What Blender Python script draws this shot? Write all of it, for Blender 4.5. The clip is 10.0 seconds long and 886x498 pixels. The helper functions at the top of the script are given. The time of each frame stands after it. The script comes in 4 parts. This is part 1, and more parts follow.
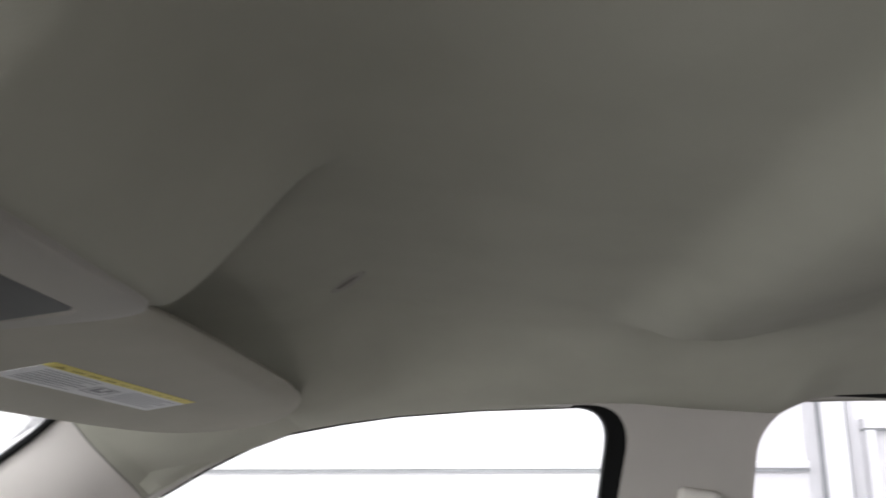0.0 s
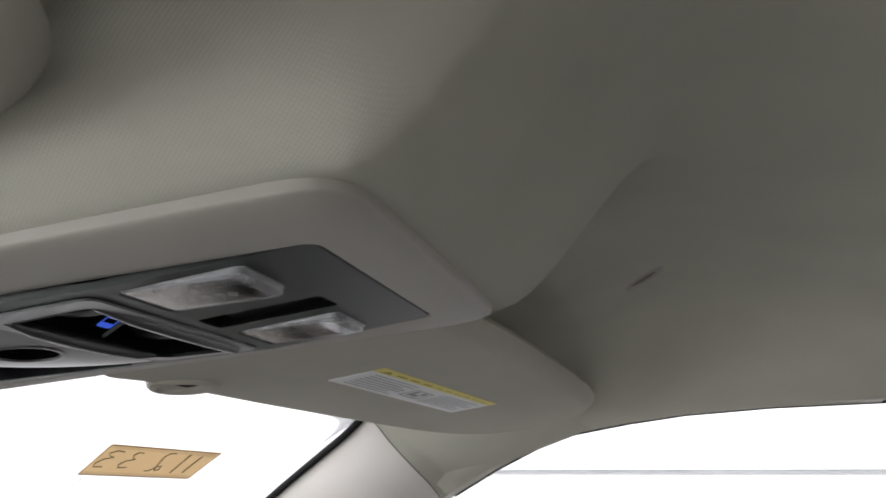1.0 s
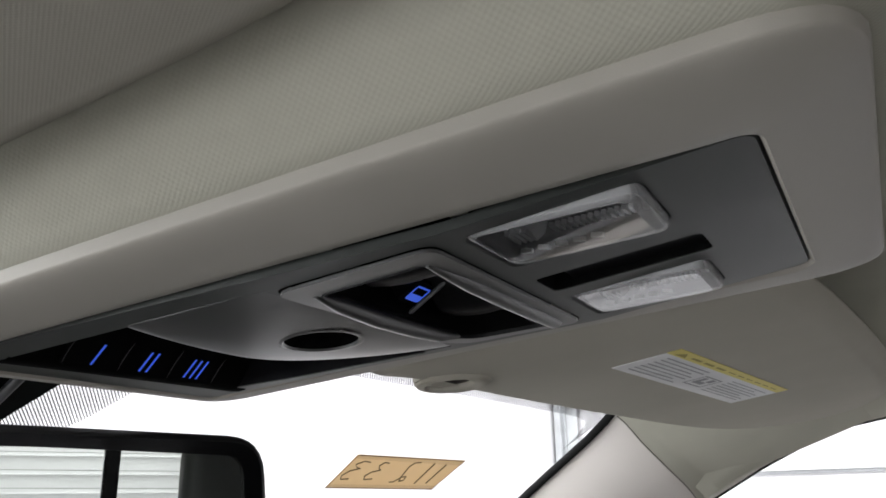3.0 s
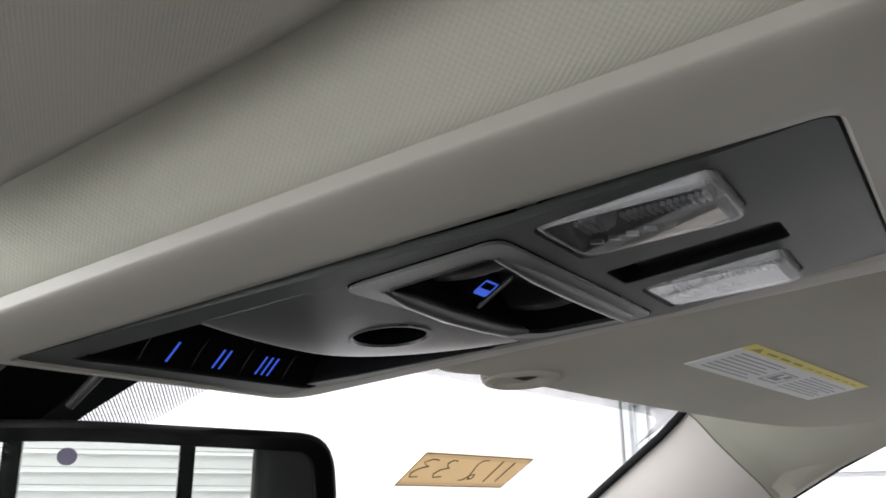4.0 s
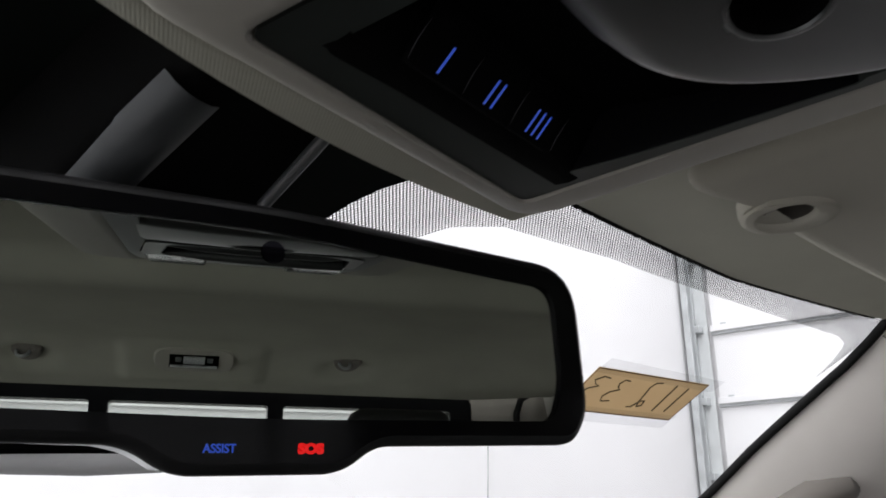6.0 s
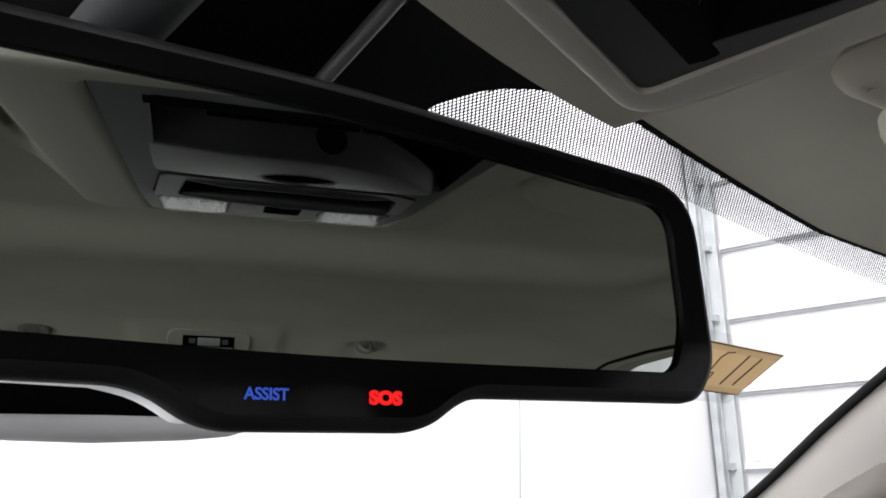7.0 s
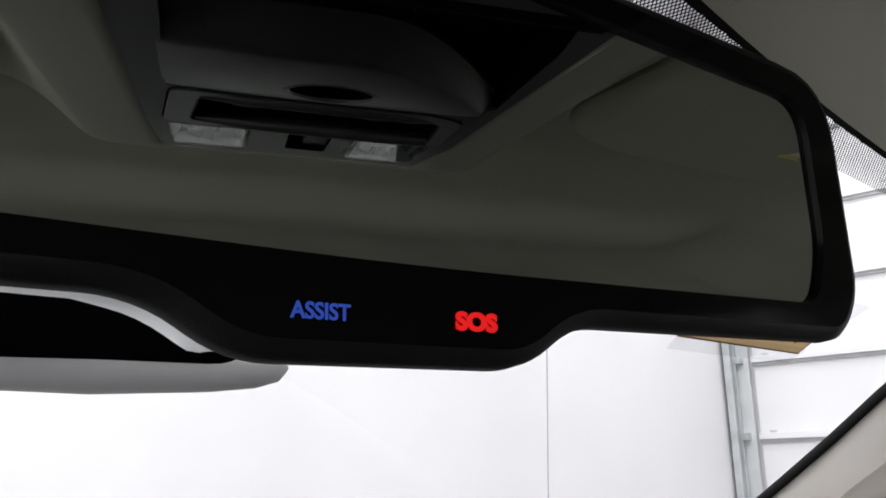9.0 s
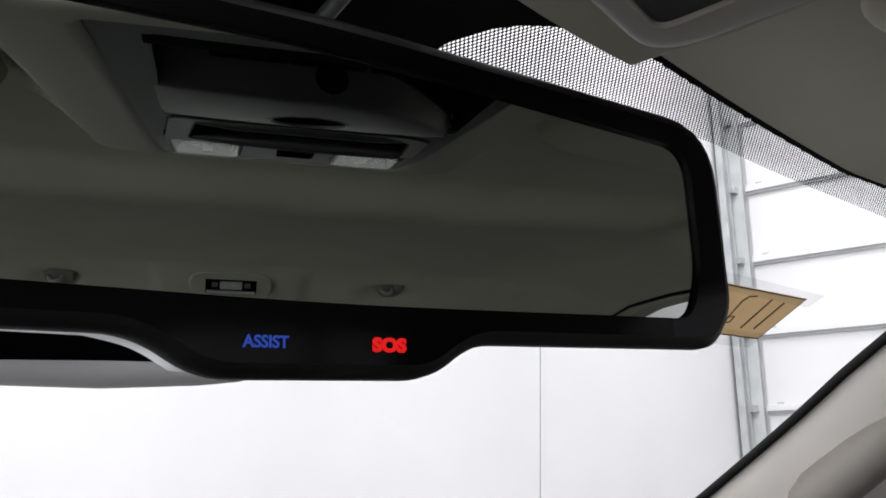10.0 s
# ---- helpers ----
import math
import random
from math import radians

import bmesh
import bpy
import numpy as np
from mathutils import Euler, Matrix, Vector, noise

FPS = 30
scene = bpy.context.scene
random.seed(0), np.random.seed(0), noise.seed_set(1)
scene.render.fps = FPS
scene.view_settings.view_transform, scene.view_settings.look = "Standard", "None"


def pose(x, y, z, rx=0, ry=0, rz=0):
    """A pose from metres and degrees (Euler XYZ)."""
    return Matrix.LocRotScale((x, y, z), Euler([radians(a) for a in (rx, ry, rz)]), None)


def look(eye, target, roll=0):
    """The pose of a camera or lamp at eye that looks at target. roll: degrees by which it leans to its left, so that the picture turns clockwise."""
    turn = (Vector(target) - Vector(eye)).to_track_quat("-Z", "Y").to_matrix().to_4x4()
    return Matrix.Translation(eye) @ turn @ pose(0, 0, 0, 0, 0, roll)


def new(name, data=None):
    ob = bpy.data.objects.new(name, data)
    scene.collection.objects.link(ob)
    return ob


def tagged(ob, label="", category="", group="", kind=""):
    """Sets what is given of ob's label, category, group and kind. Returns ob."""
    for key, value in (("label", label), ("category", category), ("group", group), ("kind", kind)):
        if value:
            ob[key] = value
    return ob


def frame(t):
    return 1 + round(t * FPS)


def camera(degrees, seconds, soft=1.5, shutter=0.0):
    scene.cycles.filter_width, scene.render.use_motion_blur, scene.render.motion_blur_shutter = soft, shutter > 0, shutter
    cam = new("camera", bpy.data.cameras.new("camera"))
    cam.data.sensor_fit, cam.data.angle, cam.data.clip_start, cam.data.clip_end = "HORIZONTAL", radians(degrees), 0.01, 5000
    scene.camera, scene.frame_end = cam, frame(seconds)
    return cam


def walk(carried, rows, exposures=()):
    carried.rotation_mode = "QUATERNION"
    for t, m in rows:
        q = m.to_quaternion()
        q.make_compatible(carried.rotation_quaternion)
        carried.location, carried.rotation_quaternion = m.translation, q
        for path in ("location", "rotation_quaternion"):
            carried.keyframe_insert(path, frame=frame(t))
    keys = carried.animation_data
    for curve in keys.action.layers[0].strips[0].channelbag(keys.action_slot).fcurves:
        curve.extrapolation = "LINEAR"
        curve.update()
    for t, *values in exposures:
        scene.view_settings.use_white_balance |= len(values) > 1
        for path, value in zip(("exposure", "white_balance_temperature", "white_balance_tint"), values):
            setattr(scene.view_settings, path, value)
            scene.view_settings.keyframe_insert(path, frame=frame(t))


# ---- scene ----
cam = camera(53.77, 10.0, soft=1.7, shutter=0.3)
PATH = [
    (0, (-0.3108, -0.4014, 1.6497), (0.6568, -0.4141, 1.9019), -0.11),
    (0.5, (-0.3237, -0.3734, 1.6501), (0.6329, -0.2240, 1.9004), 0.08),
    (1, (-0.3144, -0.3530, 1.6491), (0.6202, -0.1029, 1.9020), 0.10),
    (1.5, (-0.2888, -0.3184, 1.6481), (0.6245, -0.0023, 1.9048), 0.02),
    (2, (-0.2685, -0.2932, 1.6430), (0.6229, 0.0768, 1.9047), -0.22),
    (2.5, (-0.2654, -0.2701, 1.6473), (0.6096, 0.1362, 1.9106), -1.47),
    (2.7, (-0.2622, -0.2647, 1.6471), (0.6079, 0.1513, 1.9113), -1.60),
    (3.8, (-0.2573, -0.2601, 1.6468), (0.5830, 0.2123, 1.9129), -1.58),
    (4, (-0.2577, -0.2598, 1.6457), (0.5712, 0.2320, 1.9122), -1.38),
    (4.5, (-0.2534, -0.2420, 1.6296), (0.5592, 0.2755, 1.8978), -1.03),
    (5, (-0.2407, -0.1864, 1.6004), (0.5667, 0.3363, 1.8739), -1.25),
    (5.5, (-0.2193, -0.1470, 1.5877), (0.5817, 0.3825, 1.8669), -1.38),
    (6, (-0.2048, -0.1193, 1.5829), (0.5910, 0.4172, 1.8637), -1.48),
    (6.2, (-0.1908, -0.0965, 1.5853), (0.6040, 0.4430, 1.8631), -1.52),
    (7.3, (-0.1537, -0.0539, 1.5768), (0.6364, 0.4977, 1.8441), -1.43),
    (7.5, (-0.1526, -0.0539, 1.5768), (0.6363, 0.5010, 1.8407), -1.43),
    (8, (-0.1466, -0.0486, 1.5771), (0.6416, 0.5070, 1.8416), -1.62),
    (8.5, (-0.1303, -0.0174, 1.5719), (0.6563, 0.5431, 1.8309), -1.57),
    (9, (-0.1209, -0.0077, 1.5765), (0.6704, 0.5539, 1.8181), -1.57),
    (9.5, (-0.1308, -0.0312, 1.5827), (0.6610, 0.5372, 1.8064), -1.46),
    (10, (-0.1495, -0.0549, 1.5801), (0.6384, 0.5242, 1.7894), -1.28),
]
walk(cam, [(t, look(eye, target, roll)) for t, eye, target, roll in PATH],
     exposures=[(0, -1.12), (0.5, -1.0), (1.0, -1.0), (1.5, -1.05), (2.5, -1.1), (4.5, -0.85), (5.0, -1.35), (5.5, -1.78), (6.2, -1.78), (7.3, -1.27), (8.5, -1.4), (9.0, -1.80), (10, -1.80)])

# ---------------------------------------------------------------- world and lights
Z0 = 1.70  # height of the overhead console over the ground

world = bpy.data.worlds.new("world")
scene.world = world
world.use_nodes = True
world.node_tree.nodes["Background"].inputs[0].default_value = (0.8, 0.9, 1.0, 1)
world.node_tree.nodes["Background"].inputs[1].default_value = 0.05


def shop_lamp(x, y, z, w, d, power):
    lamp = bpy.data.lights.new("shop_light", "AREA")
    lamp.shape, lamp.size, lamp.size_y, lamp.energy, lamp.color = "RECTANGLE", w, d, power, (0.97, 0.97, 1.0)
    ob = new("shop_light", lamp)
    ob.matrix_world = pose(x, y, z)
    return ob


# the shop's own axes: one corner, along the front wall, along the side wall
CORNER, ALONG, BACK = Vector((6.336, 2.008, 0)), Vector((-0.996, 0.087, 0)).normalized(), Vector((-0.087, -0.996, 0)).normalized()


def shop(a, b, z=0.0):
    return CORNER + ALONG * a + BACK * b + Vector((0, 0, z))


for la in (1.5, 5.0, 9.8):
    for lb in (1.5, 5.5, 11.4):
        p = shop(la, lb, 4.7)
        shop_lamp(p.x, p.y, p.z, 1.2, 2.4, {1.5: 200 if lb < 2 else 90, 5.0: 420 if lb < 2 else 290, 9.8: 520 if lb < 2 else 240}[la] * (2.0 if lb > 9 else 0.8 if lb > 2 else 1.0))


# added fill lamp in an unseen opening ahead of the driver's side
bay = bpy.data.lights.new("bay_fill", "AREA")
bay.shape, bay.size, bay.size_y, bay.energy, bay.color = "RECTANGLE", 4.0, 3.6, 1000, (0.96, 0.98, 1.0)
bay_ob = new("bay_fill", bay)
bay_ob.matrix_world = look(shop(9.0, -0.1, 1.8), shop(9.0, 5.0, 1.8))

# ---------------------------------------------------------------- materials
def material(name, colour, rough=0.5, metal=0.0, grain=None, bump=0.0, mottle=0.0, mottle_scale=6.0, spec=0.5, emit=None, strength=0.0):
    m = bpy.data.materials.new(name)
    m.use_nodes = True
    nt = m.node_tree
    b = nt.nodes["Principled BSDF"]
    b.inputs["Base Color"].default_value = (*colour, 1)
    b.inputs["Roughness"].default_value = rough
    b.inputs["Metallic"].default_value = metal
    b.inputs["Specular IOR Level"].default_value = spec
    tc = nt.nodes.new("ShaderNodeTexCoord")
    if mottle:
        n = nt.nodes.new("ShaderNodeTexNoise")
        n.inputs["Scale"].default_value, n.inputs["Detail"].default_value = mottle_scale, 5
        nt.links.new(tc.outputs["Object"], n.inputs["Vector"])
        r = nt.nodes.new("ShaderNodeMapRange")
        r.inputs["From Min"].default_value, r.inputs["From Max"].default_value = 0.3, 0.7
        r.inputs["To Min"].default_value, r.inputs["To Max"].default_value = 1 - mottle, 1 + mottle
        nt.links.new(n.outputs["Fac"], r.inputs["Value"])
        mx = nt.nodes.new("ShaderNodeMix")
        mx.data_type, mx.blend_type = "RGBA", "MULTIPLY"
        mx.inputs["Factor"].default_value = 1
        mx.inputs["A"].default_value = (*colour, 1)
        nt.links.new(r.outputs["Result"], mx.inputs["B"])
        nt.links.new(mx.outputs["Result"], b.inputs["Base Color"])
        r2 = nt.nodes.new("ShaderNodeMapRange")
        r2.inputs["To Min"].default_value, r2.inputs["To Max"].default_value = max(rough - 0.1, 0.02), min(rough + 0.1, 1)
        nt.links.new(n.outputs["Fac"], r2.inputs["Value"])
        nt.links.new(r2.outputs["Result"], b.inputs["Roughness"])
    if grain:
        g = nt.nodes.new("ShaderNodeTexNoise")
        g.inputs["Scale"].default_value, g.inputs["Detail"].default_value = grain, 3
        nt.links.new(tc.outputs["Object"], g.inputs["Vector"])
        bp = nt.nodes.new("ShaderNodeBump")
        bp.inputs["Strength"].default_value, bp.inputs["Distance"].default_value = bump, 0.0006
        nt.links.new(g.outputs["Fac"], bp.inputs["Height"])
        nt.links.new(bp.outputs["Normal"], b.inputs["Normal"])
    if emit:
        b.inputs["Emission Color"].default_value = (*emit, 1)
        b.inputs["Emission Strength"].default_value = strength
    return m


def fabric(name, colour, pitch, relief=0.10):
    """Knitted headliner cloth: fine diagonal ribs and a slow mottle."""
    m = material(name, colour, 0.95, mottle=0.06, mottle_scale=9, spec=0.15)
    nt = m.node_tree
    tc = nt.nodes.new("ShaderNodeTexCoord")
    heights = []
    for turn in (38, -38):
        mp = nt.nodes.new("ShaderNodeMapping")
        mp.inputs["Rotation"].default_value = (0, 0, radians(turn))
        nt.links.new(tc.outputs["Object"], mp.inputs["Vector"])
        wv = nt.nodes.new("ShaderNodeTexWave")
        wv.inputs["Scale"].default_value, wv.inputs["Distortion"].default_value = 0.314 / pitch, 0.6
        wv.inputs["Detail Scale"].default_value = 40
        nt.links.new(mp.outputs["Vector"], wv.inputs["Vector"])
        heights.append(wv.outputs["Fac"])
    mul = nt.nodes.new("ShaderNodeMath")
    mul.operation = "ADD"
    nt.links.new(heights[0], mul.inputs[0])
    nt.links.new(heights[1], mul.inputs[1])
    bp = nt.nodes.new("ShaderNodeBump")
    bp.inputs["Strength"].default_value, bp.inputs["Distance"].default_value = relief, 0.0004
    nt.links.new(mul.outputs[0], bp.inputs["Height"])
    nt.links.new(bp.outputs["Normal"], nt.nodes["Principled BSDF"].inputs["Normal"])
    return m


def clear(name, tint, gloss=0.04, fresnel=0.0, rough=0.0, bump_scale=0.0):
    """Thin clear sheet: mostly straight through, a little mirror."""
    m = bpy.data.materials.new(name)
    m.use_nodes = True
    nt = m.node_tree
    nt.nodes.remove(nt.nodes["Principled BSDF"])
    tr, gl, mx = nt.nodes.new("ShaderNodeBsdfTransparent"), nt.nodes.new("ShaderNodeBsdfGlossy"), nt.nodes.new("ShaderNodeMixShader")
    tr.inputs[0].default_value = (*tint, 1)
    gl.inputs["Roughness"].default_value = rough
    mx.inputs[0].default_value = gloss
    if fresnel:
        fz = nt.nodes.new("ShaderNodeFresnel")
        fz.inputs["IOR"].default_value = fresnel
        nt.links.new(fz.outputs[0], mx.inputs[0])
    nt.links.new(tr.outputs[0], mx.inputs[1])
    nt.links.new(gl.outputs[0], mx.inputs[2])
    nt.links.new(mx.outputs[0], nt.nodes["Material Output"].inputs[0])
    if bump_scale:
        tc, wv, bp = nt.nodes.new("ShaderNodeTexCoord"), nt.nodes.new("ShaderNodeTexNoise"), nt.nodes.new("ShaderNodeBump")
        wv.inputs["Scale"].default_value = bump_scale
        bp.inputs["Strength"].default_value, bp.inputs["Distance"].default_value = 0.6, 0.002
        nt.links.new(tc.outputs["Object"], wv.inputs["Vector"])
        nt.links.new(wv.outputs["Fac"], bp.inputs["Height"])
        nt.links.new(bp.outputs["Normal"], gl.inputs["Normal"])
    return m


def satin(name, colour, gloss, rough, grain=2600, bump=0.2, mottle=0.15, mottle_scale=20):
    """Fine-textured plastic whose gloss rises gently at a low angle."""
    m = material(name, colour, rough, grain=grain, bump=bump, mottle=mottle, mottle_scale=mottle_scale, spec=0.0)
    nt = m.node_tree
    gl, add = nt.nodes.new("ShaderNodeBsdfGlossy"), nt.nodes.new("ShaderNodeAddShader")
    fz, rise = nt.nodes.new("ShaderNodeFresnel"), nt.nodes.new("ShaderNodeMath")
    fz.inputs["IOR"].default_value = 1.45
    rise.operation = "MULTIPLY_ADD"
    rise.inputs[1].default_value, rise.inputs[2].default_value = 5.0 * gloss, 0.18 * gloss
    nt.links.new(fz.outputs[0], rise.inputs[0])
    nt.links.new(rise.outputs[0], gl.inputs["Color"])
    gl.inputs["Roughness"].default_value = rough
    b = nt.nodes["Principled BSDF"]
    nt.links.new(b.inputs["Normal"].links[0].from_socket, gl.inputs["Normal"])
    nt.links.new(b.inputs["Roughness"].links[0].from_socket, gl.inputs["Roughness"])
    nt.links.new(b.outputs[0], add.inputs[0])
    nt.links.new(gl.outputs[0], add.inputs[1])
    nt.links.new(add.outputs[0], nt.nodes["Material Output"].inputs[0])
    return m


def frosted(name, colour, share, rough=0.3):
    """Milky clear plastic: part straight through, part scattered, a little gloss."""
    m = material(name, colour, rough, spec=0.7)
    nt = m.node_tree
    tr, mx = nt.nodes.new("ShaderNodeBsdfTransparent"), nt.nodes.new("ShaderNodeMixShader")
    mx.inputs[0].default_value = share
    nt.links.new(tr.outputs[0], mx.inputs[1])
    nt.links.new(nt.nodes["Principled BSDF"].outputs[0], mx.inputs[2])
    nt.links.new(mx.outputs[0], nt.nodes["Material Output"].inputs[0])
    return m


def dotted(name, pitch):
    """Black ceramic with clear round gaps, laid out in metres of UV; the second UV layer carries how wide the gaps are."""
    m = bpy.data.materials.new(name)
    m.use_nodes = True
    nt = m.node_tree
    nt.nodes.remove(nt.nodes["Principled BSDF"])
    uv = nt.nodes.new("ShaderNodeUVMap")
    uv.uv_map = "metres"
    size = nt.nodes.new("ShaderNodeUVMap")
    size.uv_map = "size"
    mp = nt.nodes.new("ShaderNodeMapping")
    mp.inputs["Scale"].default_value = (1 / pitch, 1 / pitch, 1)
    mp.inputs["Rotation"].default_value = (0, 0, radians(45))
    nt.links.new(uv.outputs[0], mp.inputs["Vector"])
    fr = nt.nodes.new("ShaderNodeVectorMath")
    fr.operation = "FRACTION"
    nt.links.new(mp.outputs[0], fr.inputs[0])
    sub = nt.nodes.new("ShaderNodeVectorMath")
    sub.operation = "SUBTRACT"
    sub.inputs[1].default_value = (0.5, 0.5, 0)
    nt.links.new(fr.outputs[0], sub.inputs[0])
    flat = nt.nodes.new("ShaderNodeVectorMath")
    flat.operation = "MULTIPLY"
    flat.inputs[1].default_value = (1, 1, 0)
    nt.links.new(sub.outputs[0], flat.inputs[0])
    ln = nt.nodes.new("ShaderNodeVectorMath")
    ln.operation = "LENGTH"
    nt.links.new(flat.outputs[0], ln.inputs[0])
    sp = nt.nodes.new("ShaderNodeSeparateXYZ")
    nt.links.new(size.outputs[0], sp.inputs[0])
    less = nt.nodes.new("ShaderNodeMath")
    less.operation = "GREATER_THAN"
    nt.links.new(ln.outputs["Value"], less.inputs[0])
    nt.links.new(sp.outputs[0], less.inputs[1])
    tr, df, mx = nt.nodes.new("ShaderNodeBsdfTransparent"), nt.nodes.new("ShaderNodeBsdfDiffuse"), nt.nodes.new("ShaderNodeMixShader")
    df.inputs[0].default_value = (0.012, 0.012, 0.012, 1)
    nt.links.new(less.outputs[0], mx.inputs[0])
    nt.links.new(tr.outputs[0], mx.inputs[1])
    nt.links.new(df.outputs[0], mx.inputs[2])
    nt.links.new(mx.outputs[0], nt.nodes["Material Output"].inputs[0])
    return m


CLOTH = fabric("headliner_cloth", (0.370, 0.362, 0.304), 0.0011, 0.15)
VISOR = fabric("visor_cloth", (0.41, 0.392, 0.335), 0.0008, 0.06)
BEIGE = material("beige_plastic", (0.315, 0.298, 0.262), 0.55, grain=2600, bump=0.07, mottle=0.03, mottle_scale=14, spec=0.4)
PILLAR = material("pillar_plastic", (0.58, 0.545, 0.51), 0.6, grain=1800, bump=0.3, mottle=0.04, mottle_scale=10, spec=0.35)
SIDETRIM = material("side_trim_plastic", (0.37, 0.345, 0.318), 0.6, grain=1800, bump=0.3, mottle=0.05, mottle_scale=9, spec=0.3)
DARK = satin("dark_plastic", (0.012, 0.0122, 0.0125), 0.205, 0.38, mottle_scale=22)
PANEL = satin("panel_plastic", (0.012, 0.0150, 0.0132), 0.125, 0.40, mottle_scale=18)
MATT = material("matt_black", (0.0025, 0.0025, 0.0025), 0.85, grain=2400, bump=0.1, spec=0.03)
BLACK = material("black_plastic", (0.004, 0.004, 0.0045), 0.22, grain=2400, bump=0.1, spec=0.10)
GLOSS = material("gloss_black", (0.004, 0.004, 0.0045), 0.10, spec=0.08)
RUBBER = material("rubber", (0.006, 0.006, 0.006), 0.8, grain=900, bump=0.3, spec=0.12)
SHELL = material("mirror_shell", (0.010, 0.010, 0.0105), 0.5, grain=2400, bump=0.2, spec=0.22)
POD = material("grey_satin_plastic", (0.78, 0.78, 0.79), 0.40, metal=0.0, grain=2400, bump=0.1, spec=0.8)
SATIN = material("black_satin_sheen", (0.055, 0.057, 0.060), 0.38, grain=2400, bump=0.1, spec=0.5)
FACET_SHEEN = material("cover_facet_sheen", (0.024, 0.026, 0.028), 0.42, grain=2400, bump=0.1, mottle=0.1, mottle_scale=40, spec=0.4)
TAUPE = material("taupe_plastic", (0.16, 0.145, 0.13), 0.6, grain=1500, bump=0.3, mottle=0.05, mottle_scale=12, spec=0.3)
GREY = material("grey_plastic", (0.30, 0.31, 0.31), 0.4, grain=2000, bump=0.2)
SOCKET = material("socket_shade", (0.075, 0.068, 0.060), 0.7, grain=1500, bump=0.2, mottle=0.2, mottle_scale=60, spec=0.2)
LAMPBACK = material("lamp_reflector", (0.62, 0.63, 0.64), 0.14, metal=0.45, mottle=0.06, mottle_scale=90)
LAMPSIDE = material("lamp_housing", (0.12, 0.123, 0.127), 0.20, metal=0.4, mottle=0.10, mottle_scale=60)
ROCKER = material("rocker_black", (0.0045, 0.0045, 0.005), 0.42, grain=2400, bump=0.1, spec=0.10)
SENSOR = material("sensor_window", (0.075, 0.070, 0.095), 0.05, metal=1.0)
SEAMLINE = material("key_edge", (0.06, 0.057, 0.065), 0.35, spec=0.5)
FROST = material("frosted_plastic", (0.86, 0.87, 0.87), 0.25, grain=900, bump=0.3, mottle=0.15, mottle_scale=300)
MIRROR = material("mirror_coating", (0.425, 0.450, 0.420), 0.0, metal=1.0)
BLUE = material("blue_backlight", (0.02, 0.03, 0.1), 0.5, emit=(0.06, 0.16, 1.0), strength=1.1)
RED = material("red_backlight", (0.1, 0.01, 0.01), 0.5, emit=(1.0, 0.010, 0.01), strength=2.6)
PAPER = material("kraft_paper", (0.56, 0.47, 0.335), 0.85, grain=700, bump=0.2, mottle=0.06, mottle_scale=40)
_nt = PAPER.node_tree
_tl, _ms = _nt.nodes.new("ShaderNodeBsdfTranslucent"), _nt.nodes.new("ShaderNodeMixShader")
_tl.inputs[0].default_value, _ms.inputs[0].default_value = (0.66, 0.55, 0.39, 1), 0.5
_nt.links.new(_nt.nodes["Principled BSDF"].outputs[0], _ms.inputs[1])
_nt.links.new(_tl.outputs[0], _ms.inputs[2])
_nt.links.new(_ms.outputs[0], _nt.nodes["Material Output"].inputs[0])
BROWN = material("brown_print", (0.22, 0.12, 0.05), 0.8)
INK = material("pen_ink", (0.085, 0.075, 0.05), 0.7)
OCHRE = material("ochre_print", (0.36, 0.29, 0.06), 0.7)
WHITE = material("label_white", (0.74, 0.74, 0.74), 0.6, mottle=0.03, mottle_scale=60)
YELLOW = material("label_yellow", (0.72, 0.62, 0.16), 0.6, mottle=0.03, mottle_scale=60)
PRINT = material("label_print", (0.30, 0.30, 0.31), 0.7)
TAPE = clear("clear_tape", (0.90, 0.90, 0.91), 0.05, rough=0.25)
GLASS = clear("clear_glass", (0.955, 0.96, 0.955), 0.02)
PRIVACY = clear("tinted_glass", (0.74, 0.735, 0.755), 0.02)
LENS = clear("lamp_lens", (0.97, 0.975, 0.975), 0.035, 1.45, 0.015)
MILKY = frosted("lens_border", (0.60, 0.61, 0.62), 0.36, 0.2)
TOOTH = frosted("lens_tooth", (0.86, 0.87, 0.88), 0.75, 0.06)
FRIT = dotted("frit_dots", 0.00180)
CERAMIC = material("black_ceramic", (0.003, 0.004, 0.0036), 0.6, spec=0.06)
WALL = material("white_sheet_wall", (0.82, 0.815, 0.825), 0.5, mottle=0.04, mottle_scale=1.2)
TRACK = material("galvanised_track", (0.62, 0.64, 0.645), 0.5, mottle=0.08, mottle_scale=9)
STEEL = material("galvanised_steel", (0.52, 0.54, 0.55), 0.45, metal=0.2, mottle=0.15, mottle_scale=8)
CONCRETE = material("concrete", (0.26, 0.256, 0.25), 0.8, grain=60, bump=0.3, mottle=0.15, mottle_scale=2)
SHADE_GREY = material("grey_shade", (0.36, 0.372, 0.378), 0.7, mottle=0.1, mottle_scale=5)
PAINT = material("dark_car_paint", (0.03, 0.03, 0.033), 0.25, mottle=0.05, mottle_scale=5)
SEAT = material("seat_leather", (0.010, 0.010, 0.0105), 0.55, grain=800, bump=0.4)
CARPET = material("carpet", (0.035, 0.034, 0.032), 0.95, grain=500, bump=0.8)


